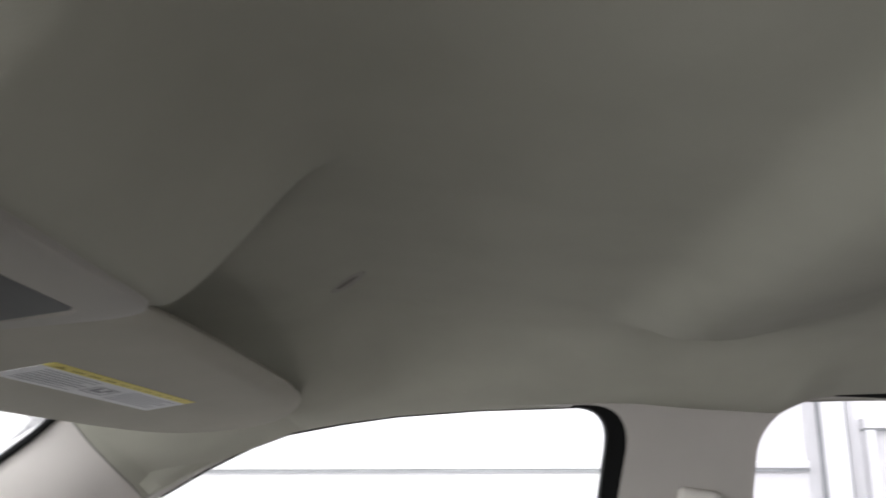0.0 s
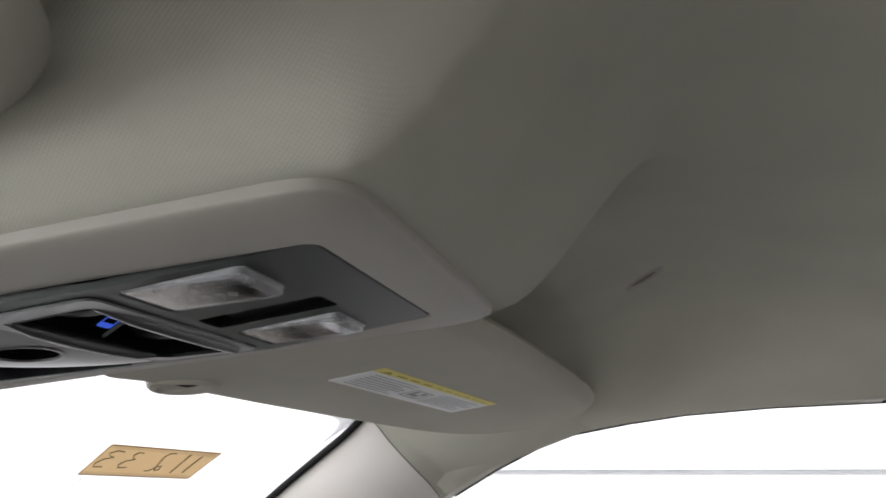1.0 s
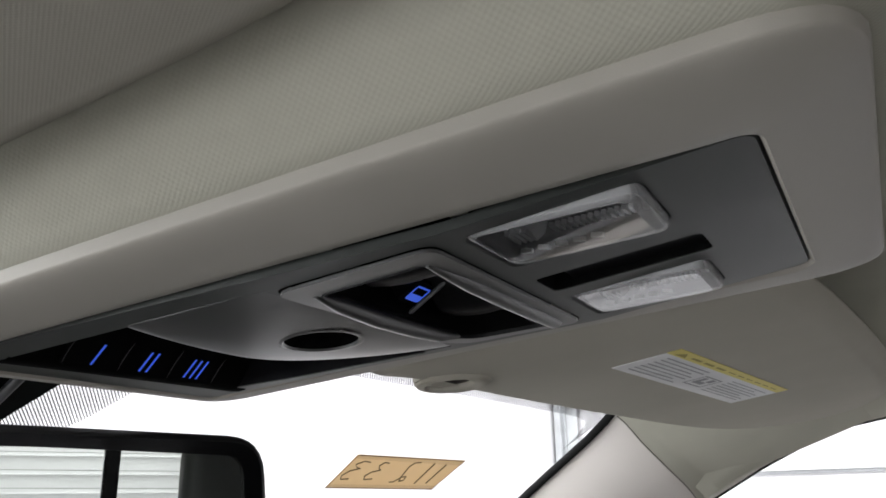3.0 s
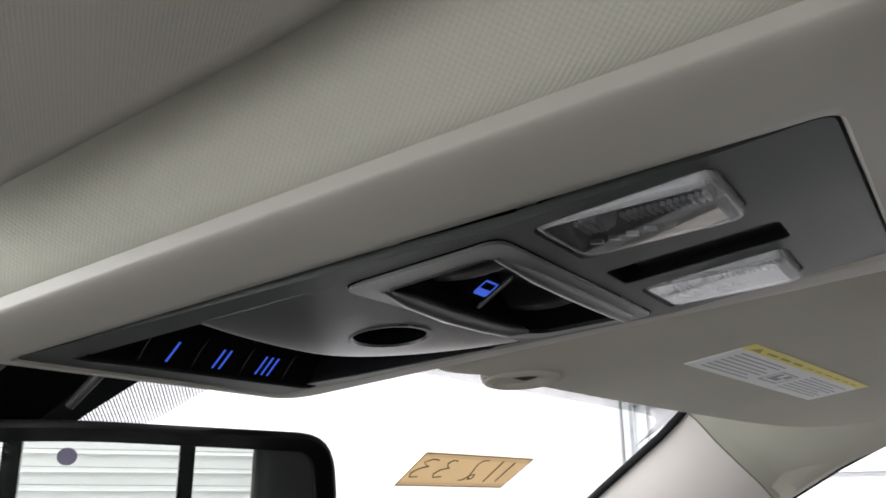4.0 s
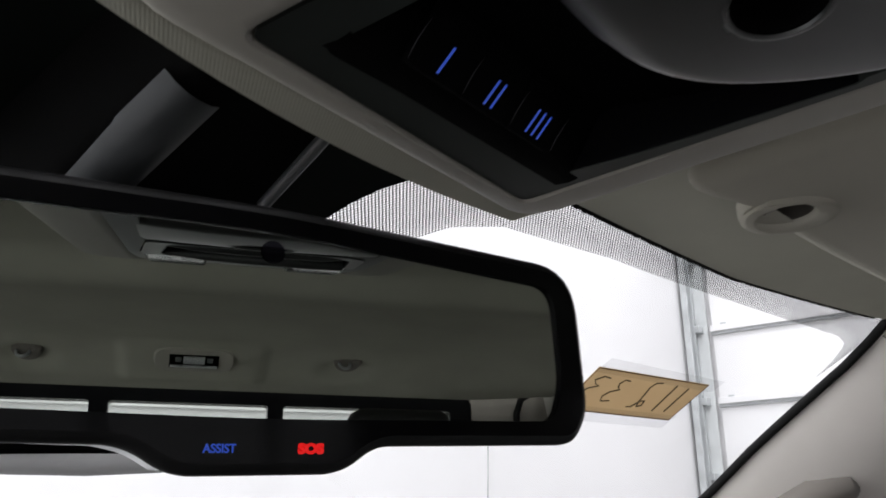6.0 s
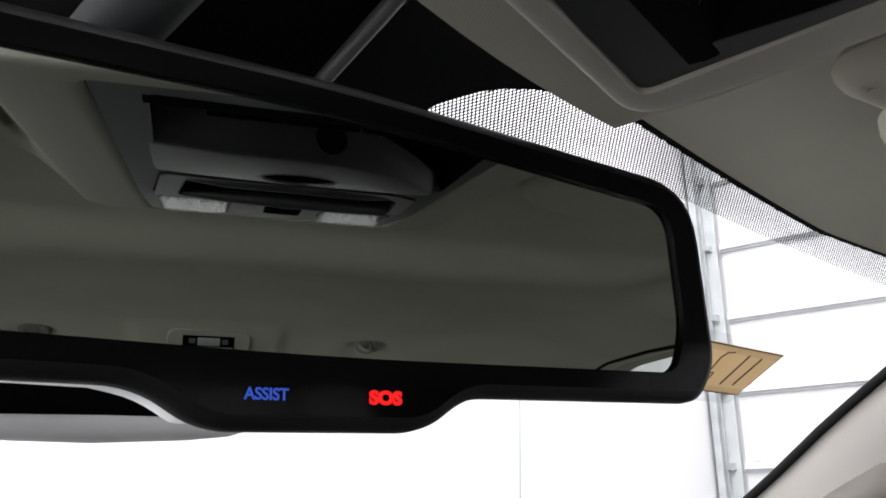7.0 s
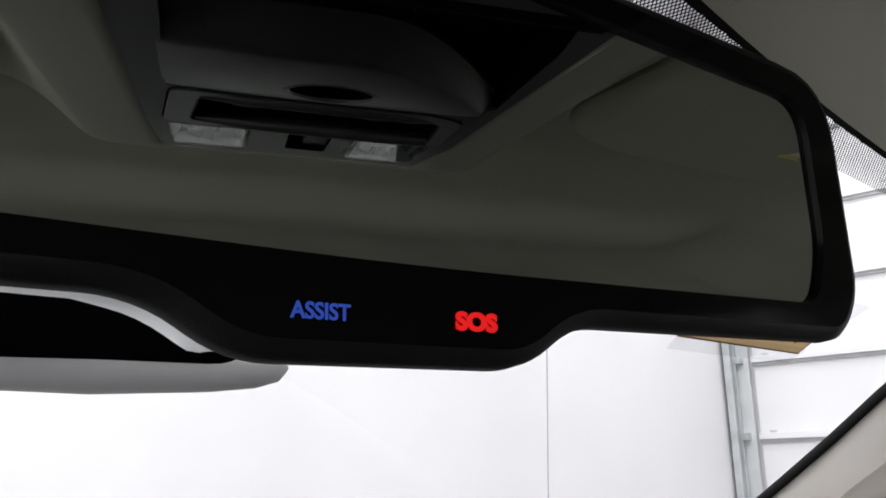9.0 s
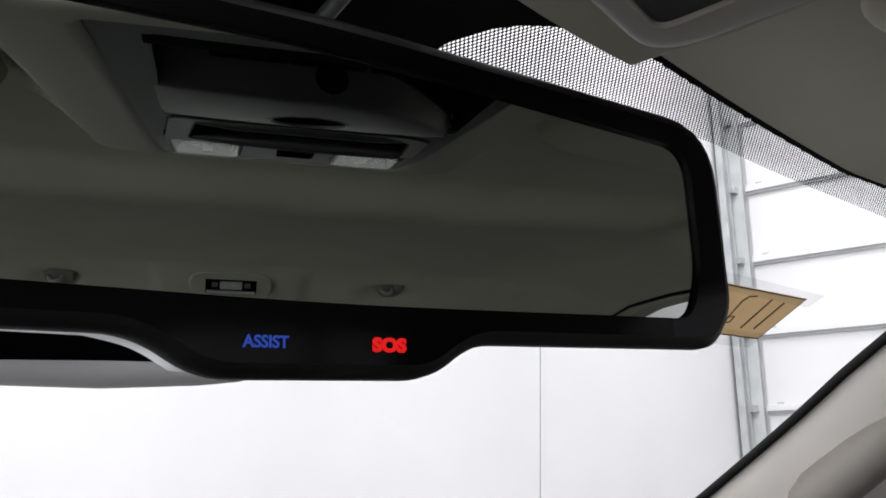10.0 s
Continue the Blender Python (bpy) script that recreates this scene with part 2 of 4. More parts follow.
# ---------------------------------------------------------------- builders
def part(name, bm, mat, parent=None, label="", smooth=True, towards=None):
    bmesh.ops.recalc_face_normals(bm, faces=bm.faces)
    if towards is not None:
        bm.normal_update()
        for f in bm.faces:
            if f.normal.dot(Vector(towards)) < 0:
                f.normal_flip()
    me = bpy.data.meshes.new(name)
    bm.to_mesh(me)
    bm.free()
    me.materials.append(mat)
    if smooth:
        me.polygons.foreach_set("use_smooth", [True] * len(me.polygons))
        me.set_sharp_from_angle(angle=radians(38))
    ob = new(name, me)
    if parent is not None:
        ob.parent = parent
    if label:
        ob["label"] = label
    return ob


def empty(name, at=(0, 0, 0)):
    ob = new(name)
    ob.location = at
    ob.empty_display_size = 0.02
    return ob


def grid(rows, closed=False):
    """A sheet through rows of points; closed: the last point of a row joins its first."""
    bm = bmesh.new()
    vs = [[bm.verts.new(p) for p in row] for row in rows]
    for a, b in zip(vs, vs[1:]):
        n = len(a)
        for i in range(n if closed else n - 1):
            bm.faces.new((a[i], a[(i + 1) % n], b[(i + 1) % n], b[i]))
    return bm


def thicken(bm, offset):
    """Gives a sheet depth along one vector."""
    faces = list(bm.faces)
    r = bmesh.ops.extrude_face_region(bm, geom=faces)
    bmesh.ops.translate(bm, vec=offset, verts=[v for v in r["geom"] if isinstance(v, bmesh.types.BMVert)])
    return bm


def plate(outline, holes, place, cuts=()):
    """A flat outline with holes, in plane coordinates, laid into space by place(a, b)."""
    bm = bmesh.new()
    edges = []
    for loop in (outline, *holes):
        vs = [bm.verts.new((a, b, 0)) for a, b in loop]
        edges += [bm.edges.new((vs[i], vs[(i + 1) % len(vs)])) for i in range(len(vs))]
    bmesh.ops.triangle_fill(bm, edges=edges, use_beauty=True, use_dissolve=False)
    for axis, values in cuts:
        for v in values:
            co = (v, 0, 0) if axis == 0 else (0, v, 0)
            no = (1, 0, 0) if axis == 0 else (0, 1, 0)
            bmesh.ops.bisect_plane(bm, geom=bm.verts[:] + bm.edges[:] + bm.faces[:], plane_co=co, plane_no=no)
    for v in bm.verts:
        v.co = place(v.co.x, v.co.y)
    return bm


def rounded(points, radius, steps=5):
    """Corner-rounded polygon."""
    out = []
    n = len(points)
    for i in range(n):
        p, a, b = Vector(points[i]), Vector(points[i - 1]), Vector(points[(i + 1) % n])
        r = radius[i] if isinstance(radius, (list, tuple)) else radius
        u, w = (a - p), (b - p)
        cut = min(r, 0.45 * u.length, 0.45 * w.length)
        s, e = p + u.normalized() * cut, p + w.normalized() * cut
        for k in range(steps + 1):
            t = k / steps
            out.append(tuple((1 - t) ** 2 * s + 2 * t * (1 - t) * p + t * t * e))
    return out


def box_bm(size, at=(0, 0, 0), turn=None, bevel=0.0, segments=2):
    bm = bmesh.new()
    bmesh.ops.create_cube(bm, size=1)
    bmesh.ops.scale(bm, vec=size, verts=bm.verts)
    if bevel:
        bmesh.ops.bevel(bm, geom=bm.edges[:], offset=bevel, segments=segments, profile=0.6, affect="EDGES")
    m = Matrix.Translation(at) @ (turn.to_4x4() if turn else Matrix())
    bmesh.ops.transform(bm, matrix=m, verts=bm.verts)
    return bm


def tube(points, radius, sides=8, squash=1.0):
    """A round bar along points."""
    rows = []
    pts = [Vector(p) for p in points]
    for i, p in enumerate(pts):
        d = (pts[min(i + 1, len(pts) - 1)] - pts[max(i - 1, 0)]).normalized()
        s = d.orthogonal().normalized() if i == 0 else (s - d * s.dot(d)).normalized()
        q = d.cross(s)
        r = radius[i] if isinstance(radius, (list, tuple)) else radius
        rows.append([p + r * (s * math.cos(2 * math.pi * k / sides) + squash * q * math.sin(2 * math.pi * k / sides)) for k in range(sides)])
    bm = grid(rows, closed=True)
    for row in (0, len(rows) - 1):
        bm.verts.ensure_lookup_table()
        bm.faces.new([bm.verts[row * sides + k] for k in range(sides)])
    return bm


def lettering(body, size, mat, matrix, name, parent, depth=0.0003, bold=0.012):
    cu = bpy.data.curves.new(name, "FONT")
    cu.offset = size * bold
    cu.body, cu.size, cu.align_x, cu.align_y, cu.extrude = body, size, "CENTER", "CENTER", depth
    tmp = new(name + "_outline", cu)
    me = bpy.data.meshes.new_from_object(tmp.evaluated_get(bpy.context.evaluated_depsgraph_get()))
    bpy.data.objects.remove(tmp)
    me.transform(matrix)
    me.materials.clear()
    me.materials.append(mat)
    ob = new(name, me)
    ob.parent = parent
    return ob


def smooth01(t):
    t = min(max(t, 0.0), 1.0)
    return t * t * (3 - 2 * t)


def lerp(table, v):
    """Straight-line reading of a table of (v, value)."""
    if v <= table[0][0]:
        (a, p), (b, q) = table[0], table[1]
    elif v >= table[-1][0]:
        (a, p), (b, q) = table[-2], table[-1]
    else:
        for (a, p), (b, q) in zip(table, table[1:]):
            if a <= v <= b:
                break
    return p + (q - p) * (v - a) / (b - a)


# ---------------------------------------------------------------- shapes of the cab, in metres from the console's middle button
def panel_z(y):
    return -0.0045 - 0.2068 * y if y > -0.165 else 0.0296 + 0.28 * (-0.165 - y)


def edge_z(y):
    """Height of the straight upper edge of the console's surround."""
    return -0.0020 - 0.2325 * y


def shield(x, z):
    """The windshield's y at a place across and a height."""
    return 0.195 - 0.326 * x * x - (z + 0.038) / 0.8


# upper edge of the door openings: y, height
DOOR_TOP = [(-1.345, 0.170), (-1.20, 0.177), (-1.05, 0.168), (-0.97, 0.160), (-0.915, 0.153), (-0.84, 0.142), (-0.797, 0.118), (-0.70, 0.112), (-0.63, 0.110), (-0.569, 0.103), (-0.451, 0.085), (-0.353, 0.066),
            (-0.288, 0.049), (-0.223, 0.029), (-0.179, 0.007), (-0.129, -0.025), (-0.076, -0.064)]


def side_x(z):
    return 0.727 + 0.25 * (0.102 - z)


def windshield_rim(ax):
    """Where the headliner ends at the windshield."""
    return min(0.110 - 0.326 * ax * ax, 0.0976 - 0.257 * ax * ax)


def head_z(x, y):
    """Underside of the headliner."""
    ax = abs(x)
    d = 0.110 - 0.326 * ax * ax - y
    rim = windshield_rim(ax) - y
    roof = 0.152 + 0.050 * smooth01((-y - 0.45) / 0.6) - 0.02 * smooth01((-y - 1.2) / 0.2)
    # cross bulge over the front seats
    roof -= 0.024 * smooth01((-y - 0.535) / 0.075) * (1 - smooth01((-y - 0.63) / 0.13)) * (1 - smooth01((ax - 0.42) / 0.10))
    # raised pad under the dome lamp, hollows round the coat hooks
    roof -= 0.010 * smooth01((-y - 1.13) / 0.06) * (1 - smooth01((-y - 1.265) / 0.04)) * (1 - smooth01((abs(x + 0.018) - 0.105) / 0.03))
    for hx in (-0.288, 0.252):
        roof += 0.014 * (1 - smooth01((math.hypot((x - hx) * 0.8, y + 1.235) - 0.015) / 0.035))
    raised = max(max(0.0375 - 0.055 * ax * ax - 0.028, 0) - 0.17 * (d - rim), 0)
    side = 0.028 + raised * (1 - smooth01(rim / 0.08)) + 0.17 * d + 0.040 * smooth01((d - 0.10) / 0.17) * smooth01((x - 0.10) / 0.03) * (1 - smooth01((ax - 0.47) / 0.13))
    k = smooth01((-y - 0.25) / 0.10)
    z = min(side, roof) * (1 - k) + roof * k
    # hump that carries the console
    front_lip = smooth01((y - 0.015) / 0.03)
    low = (edge_z(y) + 0.0030) * (1 - front_lip) + (panel_z(y) + 0.0065) * front_lip + 0.030 * (1 - smooth01((ax - 0.080) / 0.02)) * (1 - smooth01((y - 0.030) / 0.010)) * smooth01((y + 0.255) / 0.012) if y > -0.262 else edge_z(-0.262) + 0.0030
    low = low + (roof - low) * smooth01((-0.262 - y) / 0.082)
    if x < 0:
        wide = 0.052 + 0.05 * smooth01((y + 0.02) / 0.05)
        h = 1 - smooth01(min(max((ax - 0.1075) / wide, 0), 1) ** 0.72)
    else:
        # the passenger's side ends in a crisp fold that runs back into the roof
        u = min(max((ax - 0.1045) / 0.026, 0), 1)
        h = (1 - smooth01(u)) * (1 - 0.35 * u)
    z = z * (1 - h) + min(low, z) * h
    # down to the door openings
    z -= 0.030 * smooth01((-y - 1.13) / 0.17)
    edge = lerp(DOOR_TOP, y) - 0.001
    begin = 0.62 - 0.12 * smooth01((-y - 0.16) / 0.14)
    u = min(max((ax - begin) / (0.745 - begin), 0), 1)
    corner = smooth01((y + 0.30) / 0.12)
    k = smooth01(u) * (1 - corner) + u ** 1.8 * corner
    return z * (1 - k) + edge * k


def at_cab(ob):
    ob.location.z += Z0
    ob.rotation_euler.x = radians(7)
    return ob


# ---------------------------------------------------------------- headliner
def head_front(x):
    """Front edge of the headliner; beside and before the console it hangs low as a lip."""
    ax = abs(x)
    wide = windshield_rim(ax) if ax < 0.628 else -0.0186 - (ax - 0.628) * 0.52
    lip = 0.0580 - 0.8 * (x - 0.02) ** 2
    k = smooth01((ax - 0.104) / 0.030) if x > 0 else smooth01((ax - 0.135) / 0.060)
    return lip * (1 - k) + wide * k


def spaced(stops):
    out = []
    for (a, b, n) in stops:
        out += [a + (b - a) * i / n for i in range(n)]
    return out + [stops[-1][1]]


columns = spaced([(-0.775, -0.748, 3), (-0.748, -0.56, 12), (-0.56, -0.19, 30), (-0.19, -0.09, 26), (-0.09, 0.09, 10), (0.09, 0.102, 4), (0.102, 0.134, 22), (0.134, 0.19, 12), (0.19, 0.56, 30), (0.56, 0.748, 12), (0.748, 0.775, 3)])
depths = spaced([(0.0, 0.03, 12), (0.03, 0.12, 14), (0.12, 0.4, 60), (0.4, 1.0, 70)])
BACK_Y = -1.345
rows = []
for t in depths:
    row = []
    for x in columns:
        f = head_front(x)
        y = f + (BACK_Y - f) * t
        row.append((x, y, head_z(x, y)))
    rows.append(row)
lining = at_cab(part("ceiling", thicken(grid(rows), (0, 0, 0.006)), CLOTH))
tagged(lining, "beige knitted cloth headliner moulded round the overhead console", "headliner", kind="structure")


# ---------------------------------------------------------------- overhead console
console = tagged(at_cab(empty("overhead_console")), "beige overhead console with a dark switch panel and map lamps", "overhead console")


# plan of the panel and of the surround's outer edge: front left, rear left, rear right, front right
PANEL_CORNERS = [(-0.0750, 0.0243), (-0.0684, -0.2406), (0.0700, -0.2411), (0.0742, 0.0305)]
OUTER_CORNERS = [(-0.1085, 0.0330), (-0.1066, -0.2640), (0.1066, -0.2640), (0.0940, 0.0400)]


def ring(grow, radius, u, lift=0.0):
    """One loop of the surround; u goes from the panel's plane (0) to the straight upper edge (1)."""
    pts = [(a + (c - a) * grow, b + (d - b) * grow) for (a, b), (c, d) in zip(PANEL_CORNERS, OUTER_CORNERS)]
    pts = rounded(pts, [radius, radius * 1.15, radius * 1.15, radius], 7)
    return [(x, y, (panel_z(y) - 0.001) * (1 - u) + edge_z(y) * u + lift) for x, y in pts]


loops = [ring(-0.02, 0.0055, 0, 0.006), ring(0.0, 0.0055, 0, 0.0015)]
for i in range(15):
    q = i / 14
    grow = math.sin(q * math.pi / 2)
    loops.append(ring(0.06 + 0.94 * grow, 0.007 + 0.012 * grow, (1 - math.cos(q * math.pi / 2)) ** 1.15))
loops.append(ring(1.0, 0.019, 1, 0.014))
part("housing", grid(loops, closed=True), BEIGE, console, "beige moulded plastic surround")

# outlines on the panel: x across, y ahead
RECESS = rounded([(-0.057, 0.015), (-0.058, -0.043), (-0.028, -0.041), (0.0, -0.040), (0.024, -0.043), (0.048, -0.054), (0.068, -0.090), (0.0655, -0.02), (0.061, 0.010)], [0.004, 0.004, 0.003, 0.003, 0.003, 0.003, 0.002, 0.003, 0.005], 3)
BEZEL = rounded([(-0.058, -0.1045), (-0.0635, -0.1595), (0.0635, -0.1595), (0.062, -0.112), (0.048, -0.1045)], [0.006, 0.006, 0.006, 0.006, 0.006], 4)
WELL = rounded([(-0.047, -0.1130), (-0.0515, -0.1505), (0.0560, -0.1505), (0.0535, -0.1190), (0.040, -0.1115), (-0.005, -0.1095)], [0.004, 0.003, 0.002, 0.005, 0.008, 0.02], 5)


def lamp_outline(x, grow=0.0):
    return rounded([(x - 0.0190 - grow, -0.1665 + grow), (x - 0.0185 - grow, -0.2135 - grow), (x + 0.0185 + grow, -0.2135 - grow), (x + 0.0190 + grow, -0.1665 + grow)], 0.005, 4)


SLOT = rounded([(-0.007, -0.1660), (-0.005, -0.2170), (0.0155, -0.2170), (0.0135, -0.1660)], 0.003, 3)
EDGE = rounded([(-0.0742, 0.0236), (-0.0676, -0.2398), (0.0692, -0.2403), (0.0734, 0.0297)], 0.005, 5)


def on_panel(lift):
    return lambda a, b: (a, b, panel_z(b) + lift)


def wall_between(outline, low, high, shrink=1.0, centre=(0, 0)):
    """The side of a recess, from one depth under the panel to another."""
    far = [(centre[0] + (a - centre[0]) * shrink, centre[1] + (b - centre[1]) * shrink) for a, b in outline]
    return grid([[(a, b, panel_z(b) + low) for a, b in outline], [(a, b, panel_z(b) + high) for a, b in far]], closed=True)


OPENING = rounded([(-0.057, 0.015), (-0.0590, -0.1030), (0.0650, -0.1030), (0.0652, -0.0920), (0.068, -0.0885), (0.0655, -0.02), (0.061, 0.010)], [0.004, 0.001, 0.001, 0.0005, 0.001, 0.003, 0.005], 3)
part("panel", thicken(plate(EDGE, [OPENING, BEZEL, lamp_outline(-0.043), lamp_outline(0.043), SLOT], on_panel(0.0), [(1, (-0.165,))]), (0, 0, 0.003)), PANEL, console, "dark grey satin switch panel")

# button strip: a steep face turned to the seats, at the front of a black tray
TRAY = [(0.0148, -0.0074), (0.0085, -0.0070), (0.0052, -0.0060), (0.0034, -0.0040), (-0.0052, 0.0140), (-0.0075, 0.0165), (-0.0120, 0.0178), (-0.0480, 0.0190), (-0.0920, 0.0240)]


def face_point(x, s):
    return Vector((x, -0.427 * s, 0.904 * s))


part("button_tray", grid([[(x, y, z) for y, z in TRAY] for x in (-0.0585, -0.03, 0.0, 0.03, 0.0605, 0.0685)]), MATT, console, "black button tray")
# its wall is cut low where the bin door rolls up behind it
tray_wall = wall_between(RECESS, 0.0005, 0.0260, 0.985, (0.0, -0.02))
for v in tray_wall.verts:
    if -0.0895 < v.co.y < -0.038 and v.co.x < 0.0665 and v.co.z < panel_z(v.co.y) + 0.001:
        v.co.z += 0.0150
part("button_tray_wall", tray_wall, BLACK, console)
OUT = Vector((0, -0.904, -0.427))
for bx, strokes in ((-0.0258, 1), (0.0, 2), (0.0268, 3)):
    loop = rounded([(bx - 0.0131, -0.0062), (bx + 0.0125, -0.0062), (bx + 0.0131, 0.0135), (bx - 0.0125, 0.0135)], 0.0012, 3)
    slab = plate(loop, [], lambda a, b: face_point(a, b) + OUT * 0.0012)
    key = part("button", thicken(slab, -OUT * 0.003), MATT, console, "black push button with blue strokes")
    for k in range(strokes):
        cx = bx + (k - (strokes - 1) / 2) * 0.0037
        mark = plate([(cx - 0.0018, -0.0043), (cx - 0.0007, -0.0043), (cx + 0.0018, 0.0043), (cx + 0.0007, 0.0043)], [], lambda a, b: face_point(a, b) + OUT * 0.0016)
        part("stroke", mark, BLUE, key, "glowing blue stroke", smooth=False)

for bx in (-0.0391, -0.0129, 0.0137, 0.0402):
    part("key_joint", tube([face_point(bx + 0.0011 * k + 0.0006 * k * k, 0.0010 + 0.0062 * k) + OUT * 0.0014 for k in (-1, -0.5, 0, 0.5, 1)], [0.00004, 0.00013, 0.00015, 0.00012, 0.00003], 5), SEAMLINE, console, "thin edge between two buttons")

# sunglasses bin
def bin_front(a):
    """Front edge of the bin door, swept back on the passenger's side."""
    return -0.0312 - 0.0008 * (a / 0.03) ** 2 if a < 0 else -0.0312 - 0.053 * (a / 0.0655) ** 2.2


HOLE = [(0.0012 + 0.0160 * math.cos(k * math.pi / 14) , -0.0825 + 0.0122 * math.sin(k * math.pi / 14)) for k in range(28)]


def bin_place(a, b):
    bulge = 0.0040 * (1 - (a / 0.068) ** 2) * math.sin(math.pi * min(max((bin_front(a) - b) / (bin_front(a) + 0.1085), 0), 1)) ** 0.7
    roll = 0.0120 * (1 - 0.55 * smooth01((a - 0.015) / 0.050)) * smooth01((b - bin_front(a) + 0.019) / 0.022) ** 1.5
    return (a, b, panel_z(b) + 0.0006 - bulge + roll)


def bin_sheet():
    """The cover as an even sheet with the finger hole left open."""
    rows = []
    for i in range(73):
        a = -0.0598 + 0.1252 * i / 72
        front = bin_front(a)
        rows.append([bin_place(a, -0.1035 + (front + 0.1035) * (j / 52)) for j in range(53)])
    bm = grid(rows)
    inside = [f for f in bm.faces if (lambda c: ((c.x - 0.0012) / 0.0171) ** 2 + ((c.y + 0.0825) / 0.0132) ** 2 < 1)(f.calc_center_median())]
    bmesh.ops.delete(bm, geom=inside, context="FACES")
    return bm


cover = part("bin_door", thicken(bin_sheet(), (0, 0, 0.0025)), DARK, console, "dark grey sunglasses bin door")


def hole_ring(k, lift):
    return [(0.0012 + (a - 0.0012) * k, -0.0825 + (b + 0.0825) * k, bin_place(a, b)[2] + lift) for a, b in HOLE]


part("finger_lip", grid([hole_ring(1.15, 0.0001), hole_ring(1.06, -0.0003), hole_ring(1.01, -0.0003), hole_ring(0.985, 0.0008)], closed=True), DARK, cover)
part("finger_hole", grid([hole_ring(0.985, 0.0007), hole_ring(0.97, 0.006), hole_ring(0.94, 0.022), hole_ring(0.05, 0.023)], closed=True), MATT, cover, "black finger hole")

# window switch
def scaled(outline, k, centre):
    return [(centre[0] + (a - centre[0]) * k, centre[1] + (b - centre[1]) * k) for a, b in outline]


mid = (0.0, -0.133)
frame_ob = part("switch_bezel", thicken(plate(scaled(BEZEL, 0.985, mid), [WELL], on_panel(-0.0012)), (0, 0, 0.0010)), DARK, console, "dark grey bezel round the window switch")
centre = (0.0, -0.134)
part("switch_rim", grid([[(a, b, panel_z(b) + z) for a, b in scaled(WELL, k, centre)] for k, z in ((1.0, -0.0010), (0.994, -0.0016), (0.986, -0.0014), (0.980, -0.0002))], closed=True), ROCKER, frame_ob)
part("switch_side", grid([[(a, b, panel_z(b) + z) for a, b in scaled(WELL, k, centre)] for k, z in ((0.981, -0.0004), (0.95, 0.017))], closed=True), MATT, frame_ob)
part("switch_well", plate(scaled(WELL, 0.93, (0.0, -0.134)), [], on_panel(0.0165)), MATT, frame_ob)
rows = []
for i in range(33):
    a = -0.040 + 0.083 * i / 32
    u = (a - 0.0015) / 0.0415
    # two thumb lobes, a hollow between them, ends that fall away into the well
    dip = 0.0105 - 0.0072 * smooth01((abs(u) - 0.22) / 0.42) + 0.0085 * smooth01((abs(u) - 0.84) / 0.16)
    half = 0.0165 - 0.0035 * smooth01((abs(u) - 0.55) / 0.45)
    line = []
    for k in (-1.0, -0.985, -0.94, -0.86, -0.7, -0.45, -0.15, 0.15, 0.45, 0.7, 0.86, 0.94, 0.985, 1.0):
        b = -0.1312 + half * k
        line.append((a, b, panel_z(b) + dip + 0.0022 * k * k + 0.0090 * smooth01((abs(k) - 0.86) / 0.14)))
    rows.append(line)
rocker = part("rocker_switch", thicken(grid(rows), (0, 0, 0.004)), ROCKER, console, "black rocker switch with a blue window symbol")

# the lit symbol stands on a small block turned to the seats
SYM, SYM_UP, SYM_OUT = Vector((0.0, -0.1210, 0.0270)), Vector((0, -0.766, 0.643)), Vector((0, -0.643, -0.766))


def on_symbol(a, b):
    return SYM + Vector((a, 0, 0)) + SYM_UP * b + SYM_OUT * 0.0003


block = thicken(plate(rounded([(-0.0070, -0.0050), (0.0050, -0.0050), (0.0050, 0.0050), (-0.0070, 0.0050)], 0.001, 2), [], lambda a, b: SYM + Vector((a, 0, 0)) + SYM_UP * b), -SYM_OUT * 0.006)
part("symbol_block", block, MATT, rocker)
part("symbol", plate(rounded([(-0.0046, -0.0034), (0.0046, -0.0034), (0.0046, 0.0034), (-0.0046, 0.0034)], 0.0010, 2), [[(-0.0037, -0.0004), (0.0037, -0.0004), (0.0037, 0.0026), (-0.0037, 0.0026)]], on_symbol), BLUE, rocker, "glowing blue window symbol", smooth=False)
part("ridge", tube([SYM + Vector((0.0066, 0, 0)) + SYM_UP * b + SYM_OUT * 0.0004 for b in (-0.0085, -0.0075, 0.0, 0.0075, 0.0085)], [0.0004, 0.0009, 0.0009, 0.0009, 0.0004], 8), SATIN, rocker)
for ends in ([(-0.0465, -0.1120), (-0.030, -0.1105), (-0.005, -0.1090), (0.020, -0.1096), (0.038, -0.1108), (0.048, -0.1150)], [(-0.0500, -0.1512), (-0.025, -0.1514), (0.0, -0.1514), (0.030, -0.1514), (0.0545, -0.1512)]):
    part("bezel_lip", tube([(a, b, panel_z(b) - 0.0004) for a, b in ends], [0.0012, 0.0030, 0.0034, 0.0034, 0.0030, 0.0012][:len(ends)], 12), DARK, frame_ob)

# map lamps: a raised clear lens with a milky border over a metal tray
def lens_z(b):
    return panel_z(-0.19) - 0.0016 - 0.20 * (b + 0.19)


def lamp_loop(x, d, back=0.0):
    """The lamp's outline drawn in by d, and by more at its rear end."""
    return rounded([(x - 0.0190 + d, -0.1665 - d), (x - 0.0185 + d, -0.2135 + d + back), (x + 0.0185 - d, -0.2135 + d + back), (x + 0.0190 - d, -0.1665 - d)], max(0.005 - 0.6 * d, 0.0012), 4)


def lamp_ring(x, d, lift, back=0.0):
    return [(a, b, lens_z(b) + lift) for a, b in lamp_loop(x, d, back)]


